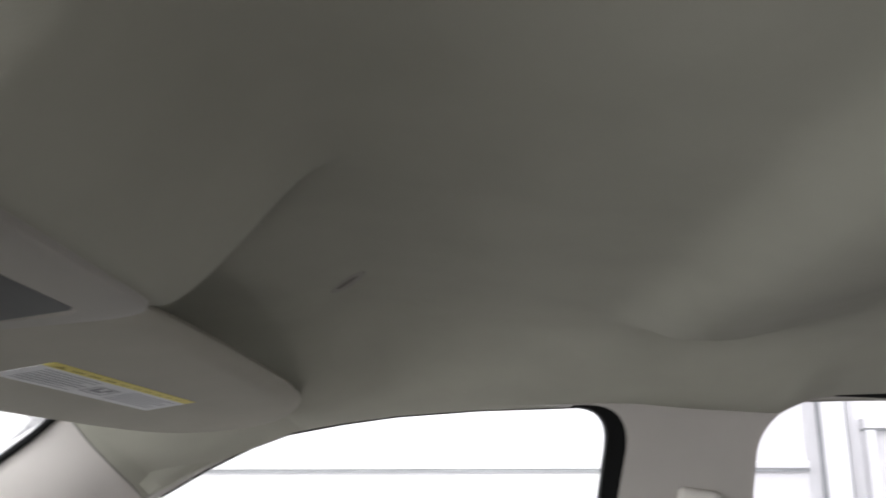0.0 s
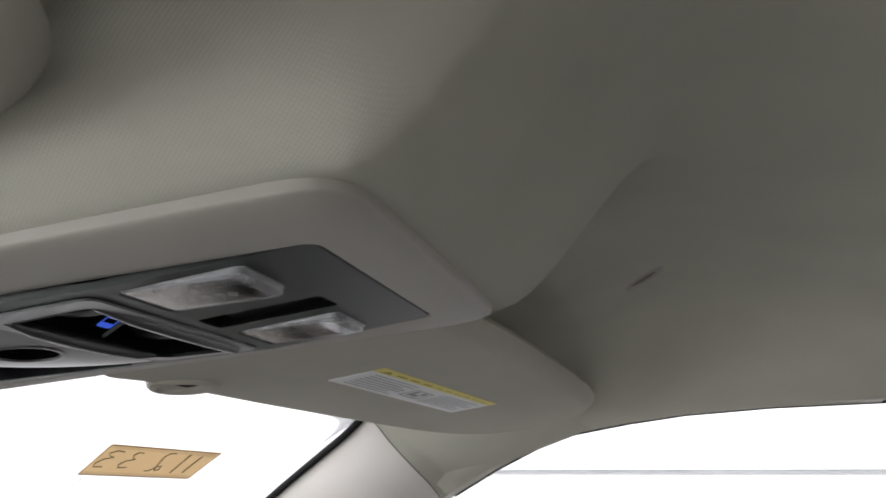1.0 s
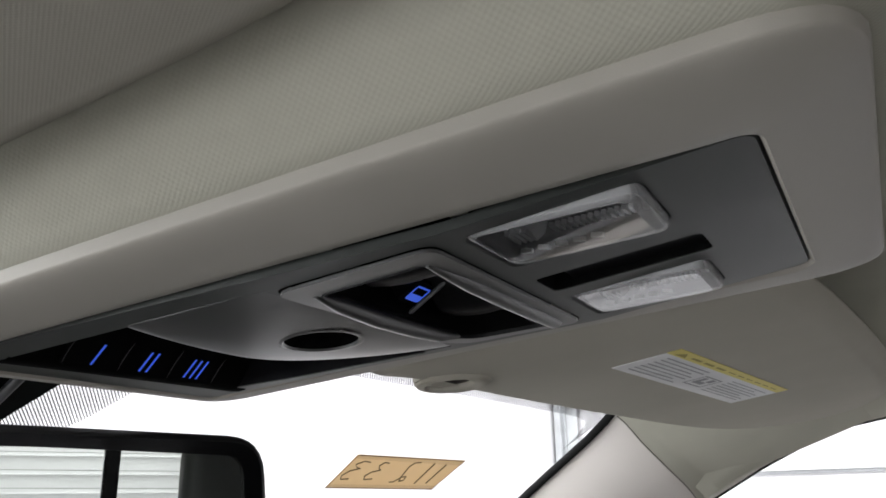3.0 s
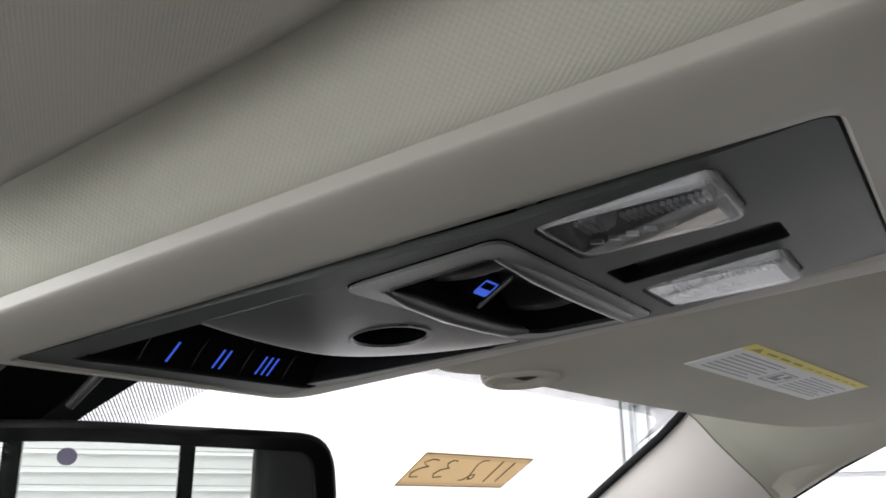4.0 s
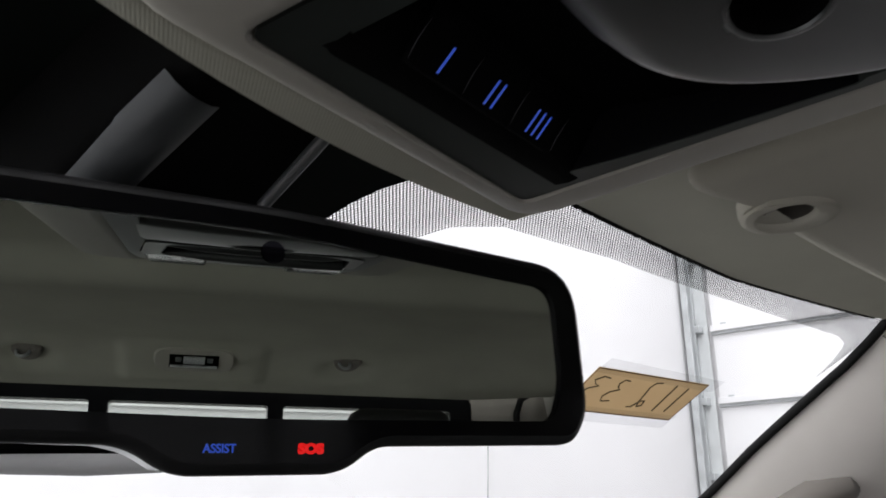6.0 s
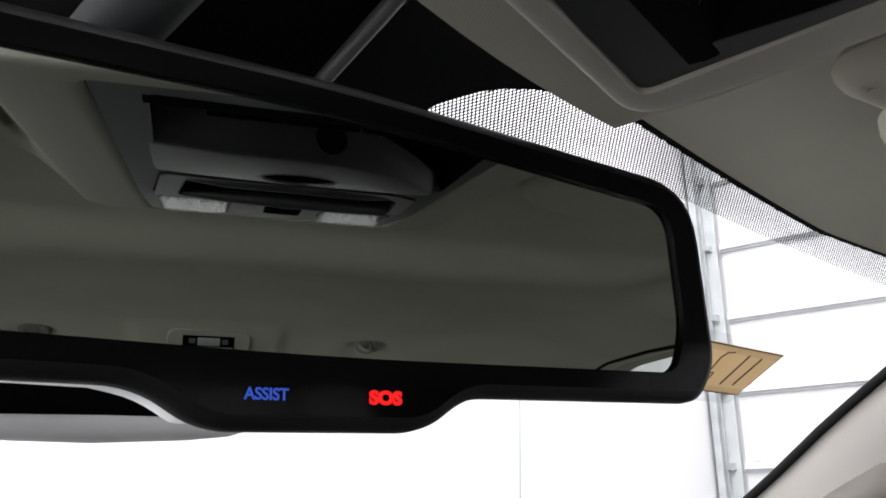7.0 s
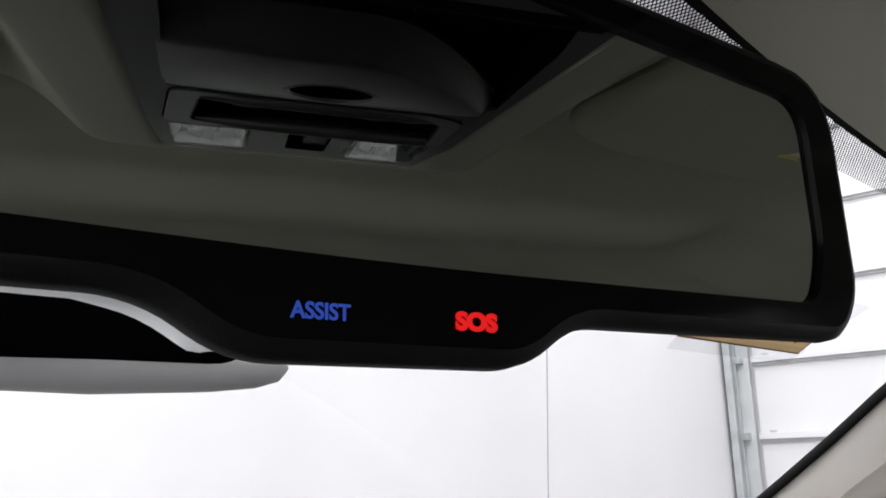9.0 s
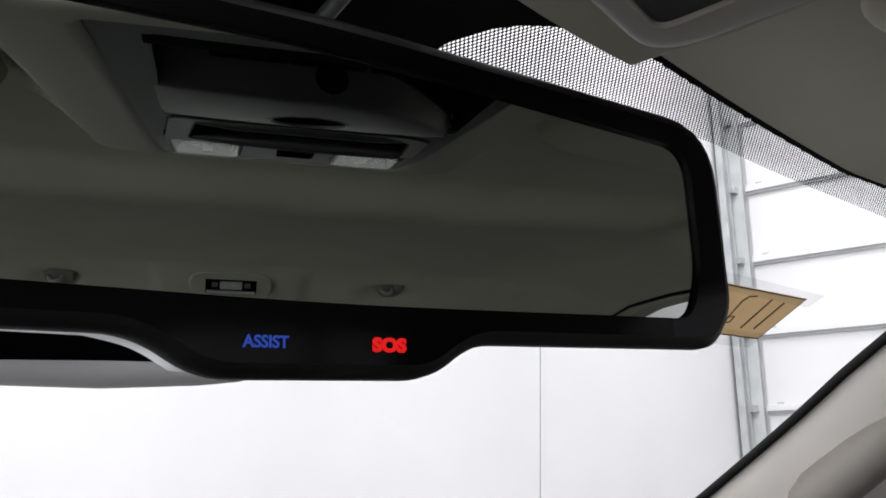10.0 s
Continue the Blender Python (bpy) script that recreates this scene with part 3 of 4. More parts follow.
def wedge(x, y, wide, long, lift, slope):
    """A saw tooth of clear plastic whose lower face leans to the front."""
    z = lens_z(y) + lift
    low = [[(x + a * wide / 2, y + b * long / 2, z + 0.5 * b * long * (slope - 0.20)) for b in (-1, 1)] for a in (-1, 1)]
    return thicken(grid(low), (0, 0, 0.0014))


def map_lamp(lx):
    lamp = part("map_lamp", grid([[(a, b, panel_z(b) + 0.0005) for a, b in lamp_loop(lx, -0.0006)], [(a, b, panel_z(b) + 0.0060) for a, b in lamp_loop(lx, 0.0003)], [(a, b, panel_z(b) + 0.0150) for a, b in lamp_loop(lx, 0.0006)]], closed=True), BLACK, console, "clear map lamp with a metal reflector")
    border = grid([lamp_ring(lx, 0.0006, 0.0050), lamp_ring(lx, 0.0006, 0.0008), lamp_ring(lx, 0.0010, 0.0002), lamp_ring(lx, 0.0016, 0.0), lamp_ring(lx, 0.0022, -0.0002, 0.0018), lamp_ring(lx, 0.0025, 0.0004, 0.0019)], closed=True)
    part("lens_border", border, MILKY, lamp, "milky bevelled lens border")
    part("lens", plate(lamp_loop(lx, 0.0023, 0.0018), [], lambda a, b: (a, b, lens_z(b) - 0.0001)), LENS, lamp, "clear lens", towards=(0, 0, -1))
    part("tray", grid([lamp_ring(lx, 0.0012, 0.0012), lamp_ring(lx, 0.0026, 0.0050), lamp_ring(lx, 0.0050, 0.0072)], closed=True), LAMPSIDE, lamp, "grey lamp tray")
    part("reflector", plate(lamp_loop(lx, 0.0048), [], lambda a, b: (a, b, lens_z(b) + 0.0071 - 0.0005 * abs(a - lx) / 0.014), [(0, (lx,))]), LAMPBACK, lamp, "bright metal reflector", smooth=False)
    # long facets beside the middle channel, one plain and one that narrows to the rear
    for sx in (-1, 1):
        pts = [(0.0052, -0.1725), (0.0122, -0.1735), (0.0128, -0.2060), (0.0046, -0.2080)] if sx > 0 else [(0.0062, -0.1725), (0.0125, -0.1735), (0.0100, -0.2075), (0.0042, -0.2080)]
        ridge = [[(lx + sx * pts[0][0], pts[0][1], lens_z(pts[0][1]) + 0.0058), (lx + sx * pts[3][0], pts[3][1], lens_z(pts[3][1]) + 0.0058)],
                 [(lx + sx * (pts[0][0] * 0.7 + pts[1][0] * 0.3), pts[0][1], lens_z(pts[0][1]) + 0.0030), (lx + sx * (pts[3][0] * 0.7 + pts[2][0] * 0.3), pts[3][1], lens_z(pts[3][1]) + 0.0036)],
                 [(lx + sx * pts[1][0], pts[1][1], lens_z(pts[1][1]) + 0.0056), (lx + sx * pts[2][0], pts[2][1], lens_z(pts[2][1]) + 0.0056)]]
        part("facet", grid(ridge), LAMPSIDE, lamp, smooth=False)
    # bulb with its fins at the front end
    by = -0.1775
    part("bulb", tube([(lx, by, lens_z(by) + z) for z in (0.0072, 0.0056, 0.0034, 0.0018, 0.0012)], [0.0056, 0.0056, 0.0050, 0.0034, 0.0006], 18), TOOTH, lamp, "clear bulb dome")
    for k in range(4):
        part("fin", wedge(lx - 0.0035, by - 0.0024 + 0.0016 * k, 0.0090, 0.0013, 0.0010, 0.45), TOOTH, lamp, smooth=False)
    # toothed light guide down the middle
    part("light_guide", thicken(grid([[(lx + a, b, lens_z(b) + 0.0040) for a in (-0.0026, 0.0026)] for b in (-0.1845, -0.2085)]), (0, 0, 0.0015)), MILKY, lamp, smooth=False)
    for k in range(13):
        b = -0.1855 - 0.00178 * k
        part("tooth", wedge(lx, b, 0.0050, 0.0014, 0.0026, 0.42), TOOTH, lamp, smooth=False)
    # stepped foot of the lens along its outer side
    for k in range(5):
        part("step", box_bm((0.0016, 0.0036, 0.0014), (lx + 0.0137, -0.1725 - 0.0052 * k, lens_z(-0.1725 - 0.0052 * k) + 0.0026), None, 0.0003), TOOTH, lamp)


for lx in (-0.043, 0.043):
    map_lamp(lx)
part("microphone_slot", wall_between(SLOT, 0.0004, 0.0110, 0.97, (0.004, -0.19)), MATT, console, "slot of the microphone cover")
part("microphone_cover", thicken(plate(rounded([(0.0020, -0.1725), (0.0040, -0.2150), (0.0158, -0.2150), (0.0140, -0.1725)], 0.0012, 3), [], on_panel(0.0030)), (0, 0, 0.008)), ROCKER, console, "black microphone cover in its slot")
part("slot_floor", plate(scaled(SLOT, 1.05, (0.004, -0.19)), [], on_panel(0.0105)), MATT, console)


# ---------------------------------------------------------------- sun visors
OUTLINE = [(0.1385, -0.026), (0.139, -0.013), (0.147, -0.007), (0.158, -0.0085), (0.171, -0.0140), (0.186, -0.0195), (0.204, -0.0225), (0.238, -0.0275), (0.320, -0.0425), (0.446, -0.069), (0.540, -0.090), (0.610, -0.114),
           (0.655, -0.150), (0.668, -0.190), (0.655, -0.228), (0.620, -0.256), (0.556, -0.271), (0.410, -0.259), (0.256, -0.239), (0.195, -0.228), (0.166, -0.217), (0.146, -0.196), (0.1385, -0.165), (0.138, -0.10)]


def visor_z(x, y):
    return 0.015 - 0.066 * x - 0.268 * y


def inset(loop, d):
    """Moves a loop inwards by d."""
    out, n = [], len(loop)
    c = Vector((sum(p[0] for p in loop) / n, sum(p[1] for p in loop) / n))
    for i in range(n):
        p, a, b = Vector(loop[i]), Vector(loop[i - 1]), Vector(loop[(i + 1) % n])
        t = (b - a).normalized()
        q = Vector((-t.y, t.x))
        if q.dot(c - p) < 0:
            q = -q
        out.append(tuple(p + q * d))
    return out


def fine(loop, times=2):
    """Corner-cut smoothing of a closed loop."""
    for _ in range(times):
        out = []
        for i in range(len(loop)):
            p, q = Vector(loop[i]), Vector(loop[(i + 1) % len(loop)])
            out += [tuple(p * 0.75 + q * 0.25), tuple(p * 0.25 + q * 0.75)]
        loop = out
    return loop


def sun_visor(side):
    label = "beige cloth sun visor folded up" + (" with an airbag warning label" if side > 0 else " against the headliner")
    visor = tagged(at_cab(empty("sun_visor")), label, "sun visor", "sun visors")
    loop = fine(OUTLINE)

    def place(pts, lift):
        return [(side * x, y, visor_z(x, y) + lift) for x, y in pts]

    shell = grid([place(inset(loop, 0.013), 0.0), place(inset(loop, 0.009), 0.0006), place(inset(loop, 0.0055), 0.0022), place(inset(loop, 0.0025), 0.0046), place(inset(loop, 0.0007), 0.0075), place(loop, 0.0105), place(inset(loop, 0.0012), 0.0130), place(inset(loop, 0.005), 0.0165), place(inset(loop, 0.013), 0.018)], closed=True)
    n = len(loop)
    shell.verts.ensure_lookup_table()
    total = len(shell.verts)
    shell.faces.new([shell.verts[total - n + k] for k in range(n)])

    def oval(c, long, short, k, lift, slide=0.0):
        out = []
        for i in range(36):
            t = 2 * math.pi * i / 36
            p = c + (long * math.cos(t) + short * math.sin(t)) * k + short * slide
            out.append((side * p.x, p.y, visor_z(p.x, p.y) + lift))
        return out

    boss = (Vector((0.2010, -0.0385)), Vector((0.0165, -0.0135)), Vector((0.0118, 0.0118)))
    hole = (Vector((0.1968, -0.0350)), Vector((0.0122, -0.0096)), Vector((0.0080, 0.0080)))
    # the underside is open where the boss stands
    under = plate(inset(loop, 0.013), [[(side * x, y) for x, y, z in oval(*hole, 1.25, 0.0)]], lambda a, b: (side * a, b, visor_z(a, b)))
    copies = {v: shell.verts.new(v.co) for v in under.verts}
    for f in under.faces:
        shell.faces.new([copies[v] for v in f.verts])
    under.free()
    bmesh.ops.remove_doubles(shell, verts=shell.verts, dist=0.00005)
    part("body", shell, VISOR, visor)
    # rounded boss with the cup that takes the retaining hook
    rings = [oval(*boss, k, z, sl) for k, z, sl in ((1.20, 0.0080, 0.20), (1.17, 0.0030, 0.19), (1.12, 0.0, 0.16), (1.05, -0.0016, 0.12), (0.96, -0.0025, 0.07), (0.86, -0.0028, 0.02))]
    rings += [oval(*hole, k, z) for k, z in ((1.16, -0.0022), (1.06, -0.0010), (1.0, 0.0010))]
    cup = part("hook_cup", grid(rings, closed=True), VISOR, visor, "beige rounded cup of the retaining hook")
    part("socket", grid([oval(*hole, k, z) for k, z in ((1.0, 0.0009), (0.97, 0.0040), (0.94, 0.0145), (0.4, 0.0150), (0.02, 0.0150))], closed=True), SOCKET, cup, "hollow of the cup, its shade put in as dark colour")
    knob = [(0.1860, -0.0275, 0.0110), (0.1868, -0.0280, 0.0040), (0.1890, -0.0296, 0.0008), (0.1915, -0.0316, 0.0020), (0.1925, -0.0325, 0.0100)]
    part("hook", tube([(side * x, y, visor_z(x, y) + dz) for x, y, dz in knob], [0.0020, 0.0028, 0.0030, 0.0026, 0.0018], 14), BEIGE, cup, "beige plastic retaining hook")
    return visor


visor_right = sun_visor(1)
sun_visor(-1)

# warning label on the passenger's visor
L0, LU, LV = Vector((0.256, -0.115)), Vector((0.207, -0.036)), Vector((-0.006, -0.0425))


def on_label(lift):
    def place(a, b):
        p = L0 + LU * a + LV * b
        return (p.x, p.y, visor_z(p.x, p.y) - lift)
    return place


sticker = part("warning_label", thicken(plate([(0, 0), (1, 0), (1, 0.80), (0, 0.80)], [], on_label(0.0006)), (0, 0, 0.0004)), WHITE, visor_right, "white paper airbag warning label", smooth=False)
part("yellow_band", thicken(plate([(0, 0.80), (1, 0.80), (1, 1), (0, 1)], [], on_label(0.0006)), (0, 0, 0.0004)), YELLOW, sticker, "yellow warning band", smooth=False)


def bar(a0, a1, b0, b1, mat=PRINT):
    part("print_bar", plate([(a0, b0), (a1, b0), (a1, b1), (a0, b1)], [], on_label(0.0009)), mat, sticker, smooth=False)


for k in range(7):
    bar(0.05, 0.38 - 0.05 * (k % 3 == 2), 0.72 - 0.095 * k, 0.692 - 0.095 * k)
for k in range(7):
    bar(0.60, 0.95 - 0.07 * (k % 3 == 1), 0.70 - 0.085 * k, 0.676 - 0.085 * k)
for a0, a1, b0, b1 in ((0.415, 0.56, 0.60, 0.57), (0.415, 0.56, 0.24, 0.21), (0.415, 0.423, 0.6, 0.21), (0.552, 0.56, 0.6, 0.21), (0.44, 0.47, 0.54, 0.30), (0.47, 0.52, 0.40, 0.30), (0.50, 0.535, 0.55, 0.42)):
    bar(a0, a1, b0, b1)
for k in range(3):
    bar(0.13 + 0.10 * k, 0.205 + 0.10 * k, 0.925, 0.875, OCHRE)
for k in range(6):
    bar(0.44 + 0.085 * k, 0.50 + 0.085 * k, 0.91, 0.885, OCHRE)
part("warning_sign", plate([(0.03, 0.845), (0.105, 0.845), (0.0675, 0.965)], [], on_label(0.0009)), OCHRE, sticker, "dark warning triangle", smooth=False)


# ---------------------------------------------------------------- windshield
SHIELD_EDGE = [(-0.55, 0.83), (-0.23, 0.72), (-0.168, 0.70), (-0.127, 0.685), (-0.084, 0.665), (-0.044, 0.653), (-0.001, 0.641), (0.020, 0.628), (0.045, 0.612)]
rows = []
for i in range(31):
    z = 0.045 - 0.595 * i / 30
    e = lerp(SHIELD_EDGE, z)
    rows.append([(e * k / 20, shield(e * k / 20, z) + 0.003, z) for k in range(-20, 21)])
pane = part("pane", grid(rows), GLASS)
pane.visible_shadow = False
windshield = tagged(at_cab(empty("window_windshield")), "clear windshield with a black dotted border", "windshield", kind="structure")
pane.parent = windshield

FRIT_LOW = [(0.05, -0.075), (0.085, -0.060), (0.128, -0.030), (0.146, -0.003), (0.168, 0.010), (0.200, 0.0170), (0.300, 0.0195), (0.450, 0.0165), (0.560, 0.0130), (0.600, 0.0112), (0.618, 0.0070), (0.628, -0.003), (0.636, -0.022)]


def frit(side):
    bm = bmesh.new()
    uv, size = bm.loops.layers.uv.new("metres"), bm.loops.layers.uv.new("size")
    cols = [0.06 + (0.636 - 0.06) * i / 90 for i in range(91)]
    grid_v = []
    for x in cols:
        low, high = lerp(FRIT_LOW, x), 0.044
        grid_v.append([(bm.verts.new((side * x, shield(x, low + (high - low) * j / 8) + 0.002, low + (high - low) * j / 8)), x, j / 8) for j in range(9)])
    for a, b in zip(grid_v, grid_v[1:]):
        for j in range(8):
            quad = (a[j], b[j], b[j + 1], a[j + 1])
            face = bm.faces.new([q[0] for q in quad])
            for loop, q in zip(face.loops, quad):
                loop[uv].uv = (q[1], q[0].co.z * 1.6)
                loop[size].uv = (0.375 + 0.05 * (1 - smooth01(q[2] * 4)), 0)
    return part("dotted_border", bm, FRIT, windshield)


frit(1)
frit(-1)
# solid band over the dots, behind the ragged cloth edge
for side in (-1, 1):
    ragged = [[(side * x, shield(x, z) - 0.0005, z) for z in (min(0.0342 - 0.010 * max(x - 0.20, 0), max(0.0366 - 0.055 * x * x, 0.0271)) - 0.0010 * (1 - smooth01((x - 0.125) / 0.06)) + 0.0005 * noise.noise((x * 210, 0, 3)), 0.052)] for x in [0.10 + 0.0025 * k for k in range(205)]]
    part("solid_band", grid(ragged), CERAMIC, windshield)
BLACK_EDGE = [(-0.08, 0.062), (-0.03, 0.077), (-0.007, 0.089), (0.005, 0.0965), (0.013, 0.1045), (0.020, 0.116), (0.026, 0.131), (0.030, 0.150), (0.034, 0.18), (0.10, 0.25)]
rows = []
for i in range(33):
    z = 0.060 - 0.004 * i
    e = lerp(BLACK_EDGE, z)
    rows.append([(e * k / 12, shield(e * k / 12, z) - 0.001, z) for k in range(-12, 13)])
part("black_border", grid(rows), CERAMIC, windshield)
seal_path = [(lerp(SHIELD_EDGE, z), z) for z in [0.030 - 0.02 * i for i in range(28)]]
for side in (-1, 1):
    part("seal", tube([(side * (x - 0.002), shield(x, z) - 0.004, z) for x, z in seal_path], 0.0042, 10), RUBBER, windshield, "black rubber edge seal")

# paper tag held with clear tape
tag = tagged(at_cab(empty("paper_tag")), "brown paper tag with a handwritten number, taped to the windshield", "paper tag")
TL, TR, BL, BR = Vector((0.393, 0.1445, -0.038)), Vector((0.524, 0.1055, -0.038)), Vector((0.403, 0.182, -0.0695)), Vector((0.530, 0.1425, -0.0685))
INWARD = Vector((-0.2, -0.62, -0.76)).normalized()


def on_tag(lift):
    def place(a, b):
        p = TL * (1 - a) * (1 - b) + TR * a * (1 - b) + BL * (1 - a) * b + BR * a * b
        return p + INWARD * lift
    return place


part("sheet", thicken(plate([(0, 0), (1, 0), (1, 1), (0, 1)], [], on_tag(0.0022)), INWARD * 0.0004), PAPER, tag, smooth=False)
part("tape", plate([(0.02, -0.22), (1.1, -0.14), (1.08, 0.16), (0.0, 0.1)], [], on_tag(0.0032)), TAPE, tag, "strip of clear tape", smooth=False)
part("tape", plate([(-0.02, 0.86), (1.02, 0.84), (1.0, 1.2), (0.0, 1.22)], [], on_tag(0.0034)), TAPE, tag, "strip of clear tape", smooth=False)
PEN = [[(0.157, 0.19), (0.10, 0.17), (0.055, 0.27), (0.085, 0.35), (0.125, 0.38), (0.06, 0.46), (0.03, 0.60), (0.05, 0.72), (0.115, 0.70)],
       [(0.325, 0.19), (0.28, 0.18), (0.262, 0.28), (0.285, 0.37), (0.312, 0.40), (0.25, 0.48), (0.226, 0.60), (0.25, 0.71), (0.315, 0.68)],
       [(0.597, 0.12), (0.545, 0.15), (0.530, 0.26), (0.545, 0.44), (0.560, 0.62), (0.580, 0.74), (0.612, 0.70), (0.600, 0.58), (0.565, 0.60), (0.535, 0.76), (0.500, 0.77)],
       [(0.735, 0.13), (0.742, 0.45), (0.750, 0.80)], [(0.856, 0.15), (0.858, 0.45), (0.862, 0.78)]]
for a0, b0, a1, b1 in ((0, 0, 1, 0.03), (0, 0.97, 1, 1), (0, 0.03, 0.009, 0.97), (0.991, 0.03, 1, 0.97)):
    part("border", plate([(a0, b0), (a1, b0), (a1, b1), (a0, b1)], [], on_tag(0.0028)), BROWN, tag, "brown printed edge line", smooth=False)
for path in PEN:
    part("pen_stroke", tube([on_tag(0.0031)(a, b) for a, b in path], 0.00055, 6), INK, tag)


# ---------------------------------------------------------------- sensor cover above the mirror
cover_thing = tagged(at_cab(empty("sensor_cover")), "black plastic camera cover on the windshield above the mirror", "sensor cover")
rows = []
for i in range(14):
    z = 0.060 - 0.0085 * i
    lean = -0.00025 * (0.02 - z) / 0.001
    section = rounded([(-0.060, -0.002), (-0.052, 0.036), (-0.036, 0.041), (0.0165, 0.041), (0.0185, -0.002)], [0.0, 0.012, 0.010, 0.0045, 0.0], 5)
    rows.append([Vector((a + lean, shield(a, z), z)) + Vector((0, -0.62, -0.78)) * h for a, h in section])
part("cover", grid(rows), MATT, cover_thing)
part("edge_strip", tube([(0.0172, 0.0630, 0.0195), (0.0120, 0.0815, -0.0025), (0.0062, 0.0995, -0.0245)], [0.0024, 0.0027, 0.0024], 10), SATIN, cover_thing, "camera cover edge with its glint as lighter colour")
part("side_strip", grid([[Vector((x + lean, shield(x, z), z)) + Vector((0, -0.62, -0.78)) * h for x, h in ((-0.0520, 0.0330), (-0.0495, 0.0385), (-0.0460, 0.0418), (-0.0415, 0.0432), (-0.0365, 0.0432), (-0.0325, 0.0412))] for z, lean in ((0.03, 0.002), (0.01, -0.002), (-0.01, -0.006), (-0.03, -0.012))]), FACET_SHEEN, cover_thing, "camera cover facet with its sheen as lighter colour")


# ---------------------------------------------------------------- rear-view mirror
NM = Vector((0.3346, 0.9395, -0.0741)).normalized()
UM = Vector((NM.y, -NM.x, 0)).normalized()
VM = UM.cross(NM)
ROLL = radians(3)
MA, MB = UM * math.cos(ROLL) + VM * math.sin(ROLL), VM * math.cos(ROLL) - UM * math.sin(ROLL)
MC = NM * 0.0728 - UM * 0.0308 - VM * 0.064


def on_mirror(lift):
    """lift: towards the viewer."""
    return lambda a, b: MC + MA * a + MB * b - NM * lift


mirror = tagged(at_cab(empty("rearview_mirror")), "black frameless-look rear-view mirror with lit assist and emergency keys", "mirror")
CASE = rounded([(-0.133, 0.0365), (-0.1385, -0.025), (-0.130, -0.0375), (-0.044, -0.0385), (-0.030, -0.0475), (0.027, -0.0475), (0.040, -0.0385), (0.1325, -0.0375), (0.1412, -0.025), (0.1357, 0.0345), (0.0, 0.0395)],
               [0.020, 0.020, 0.014, 0.010, 0.010, 0.010, 0.010, 0.014, 0.020, 0.020, 0.02], 6)
PANE = rounded([(-0.121, 0.0265), (-0.1245, -0.014), (-0.119, -0.0285), (0.0, -0.0305), (0.1205, -0.0285), (0.1258, -0.014), (0.1226, 0.0248), (0.0, 0.0305)], [0.010, 0.02, 0.006, 0.03, 0.006, 0.02, 0.010, 0.03], 6)


def mirror_loop(pts, k, lift, down=0.0):
    return [on_mirror(lift)(a * k, b * k + down) for a, b in pts]


def tucked(loop, d, lift):
    return [on_mirror(lift)(a, b) for a, b in inset(loop, d)]


part("rim", grid([tucked(CASE, 0.0036, 0.0024), tucked(CASE, 0.0020, 0.0020), tucked(CASE, 0.0004, 0.0002), tucked(CASE, 0.0, -0.0030)], closed=True), SHELL, mirror, "dark grey rounded rim")
def belly(out, tuck, lift):
    """The back shell shows beside the rim on the slant of the chin and tucks in behind it elsewhere."""
    def place(a, b):
        low = smooth01((-0.01 - b) / 0.02)
        left = smooth01((-0.0255 - a) / 0.008)
        k = smooth01((a + 0.060) / 0.014)
        return on_mirror(lift)(a, b + low * (tuck * (1 - left) + left * (0.0003 * (1 - k) - out * k)))
    return [place(a, b) for a, b in inset(CASE, 0.0006)]


part("case", grid([tucked(CASE, 0.0002, -0.0030), belly(0.0008, 0.0015, -0.0055), belly(0.0012, 0.0045, -0.0085), belly(0.0004, 0.0080, -0.0105)], closed=True), POD, mirror, "edge of the back shell, its lit look put in as light grey")
back = grid([belly(0.0002, 0.0082, -0.0103), belly(-0.0060, 0.0120, -0.0135), mirror_loop(CASE, 0.80, -0.030), mirror_loop(CASE, 0.45, -0.042)], closed=True)
back.verts.ensure_lookup_table()
n = len(CASE)
back.faces.new([back.verts[len(back.verts) - n + k] for k in range(n)])
part("case_back", back, MATT, mirror, "black back shell")
part("face", plate(inset(CASE, 0.0036), [PANE], on_mirror(0.0024)), GLOSS, mirror, "gloss black front frame")
part("bevel", grid([mirror_loop(PANE, 1.0, 0.0024), mirror_loop(PANE, 0.997, 0.0005)], closed=True), BLACK, mirror)
part("glass", plate(PANE, [], on_mirror(0.0008)), MIRROR, mirror, "tinted self-dimming mirror glass", smooth=False)
part("light_sensor", plate([(-0.0007 + 0.0042 * math.cos(k * math.pi / 10), 0.0235 + 0.0038 * math.sin(k * math.pi / 10)) for k in range(20)], [], on_mirror(0.0012)), SENSOR, mirror, "round violet-grey light sensor")
face_m = Matrix((MA, MB, -NM)).transposed().to_4x4()
for text, size, a, mat in (("ASSIST", 0.0037, -0.0165, BLUE), ("SOS", 0.0042, 0.0140, RED)):
    m = face_m @ Matrix.Diagonal((0.97 if mat == BLUE else 1.22, 1, 1, 1))
    m.translation = MC + MA * a + MB * (-0.0395) - NM * 0.0028
    lettering(text, size, mat, m, "lit_word", mirror, 0.0001, 0.02 if mat == BLUE else 0.055)
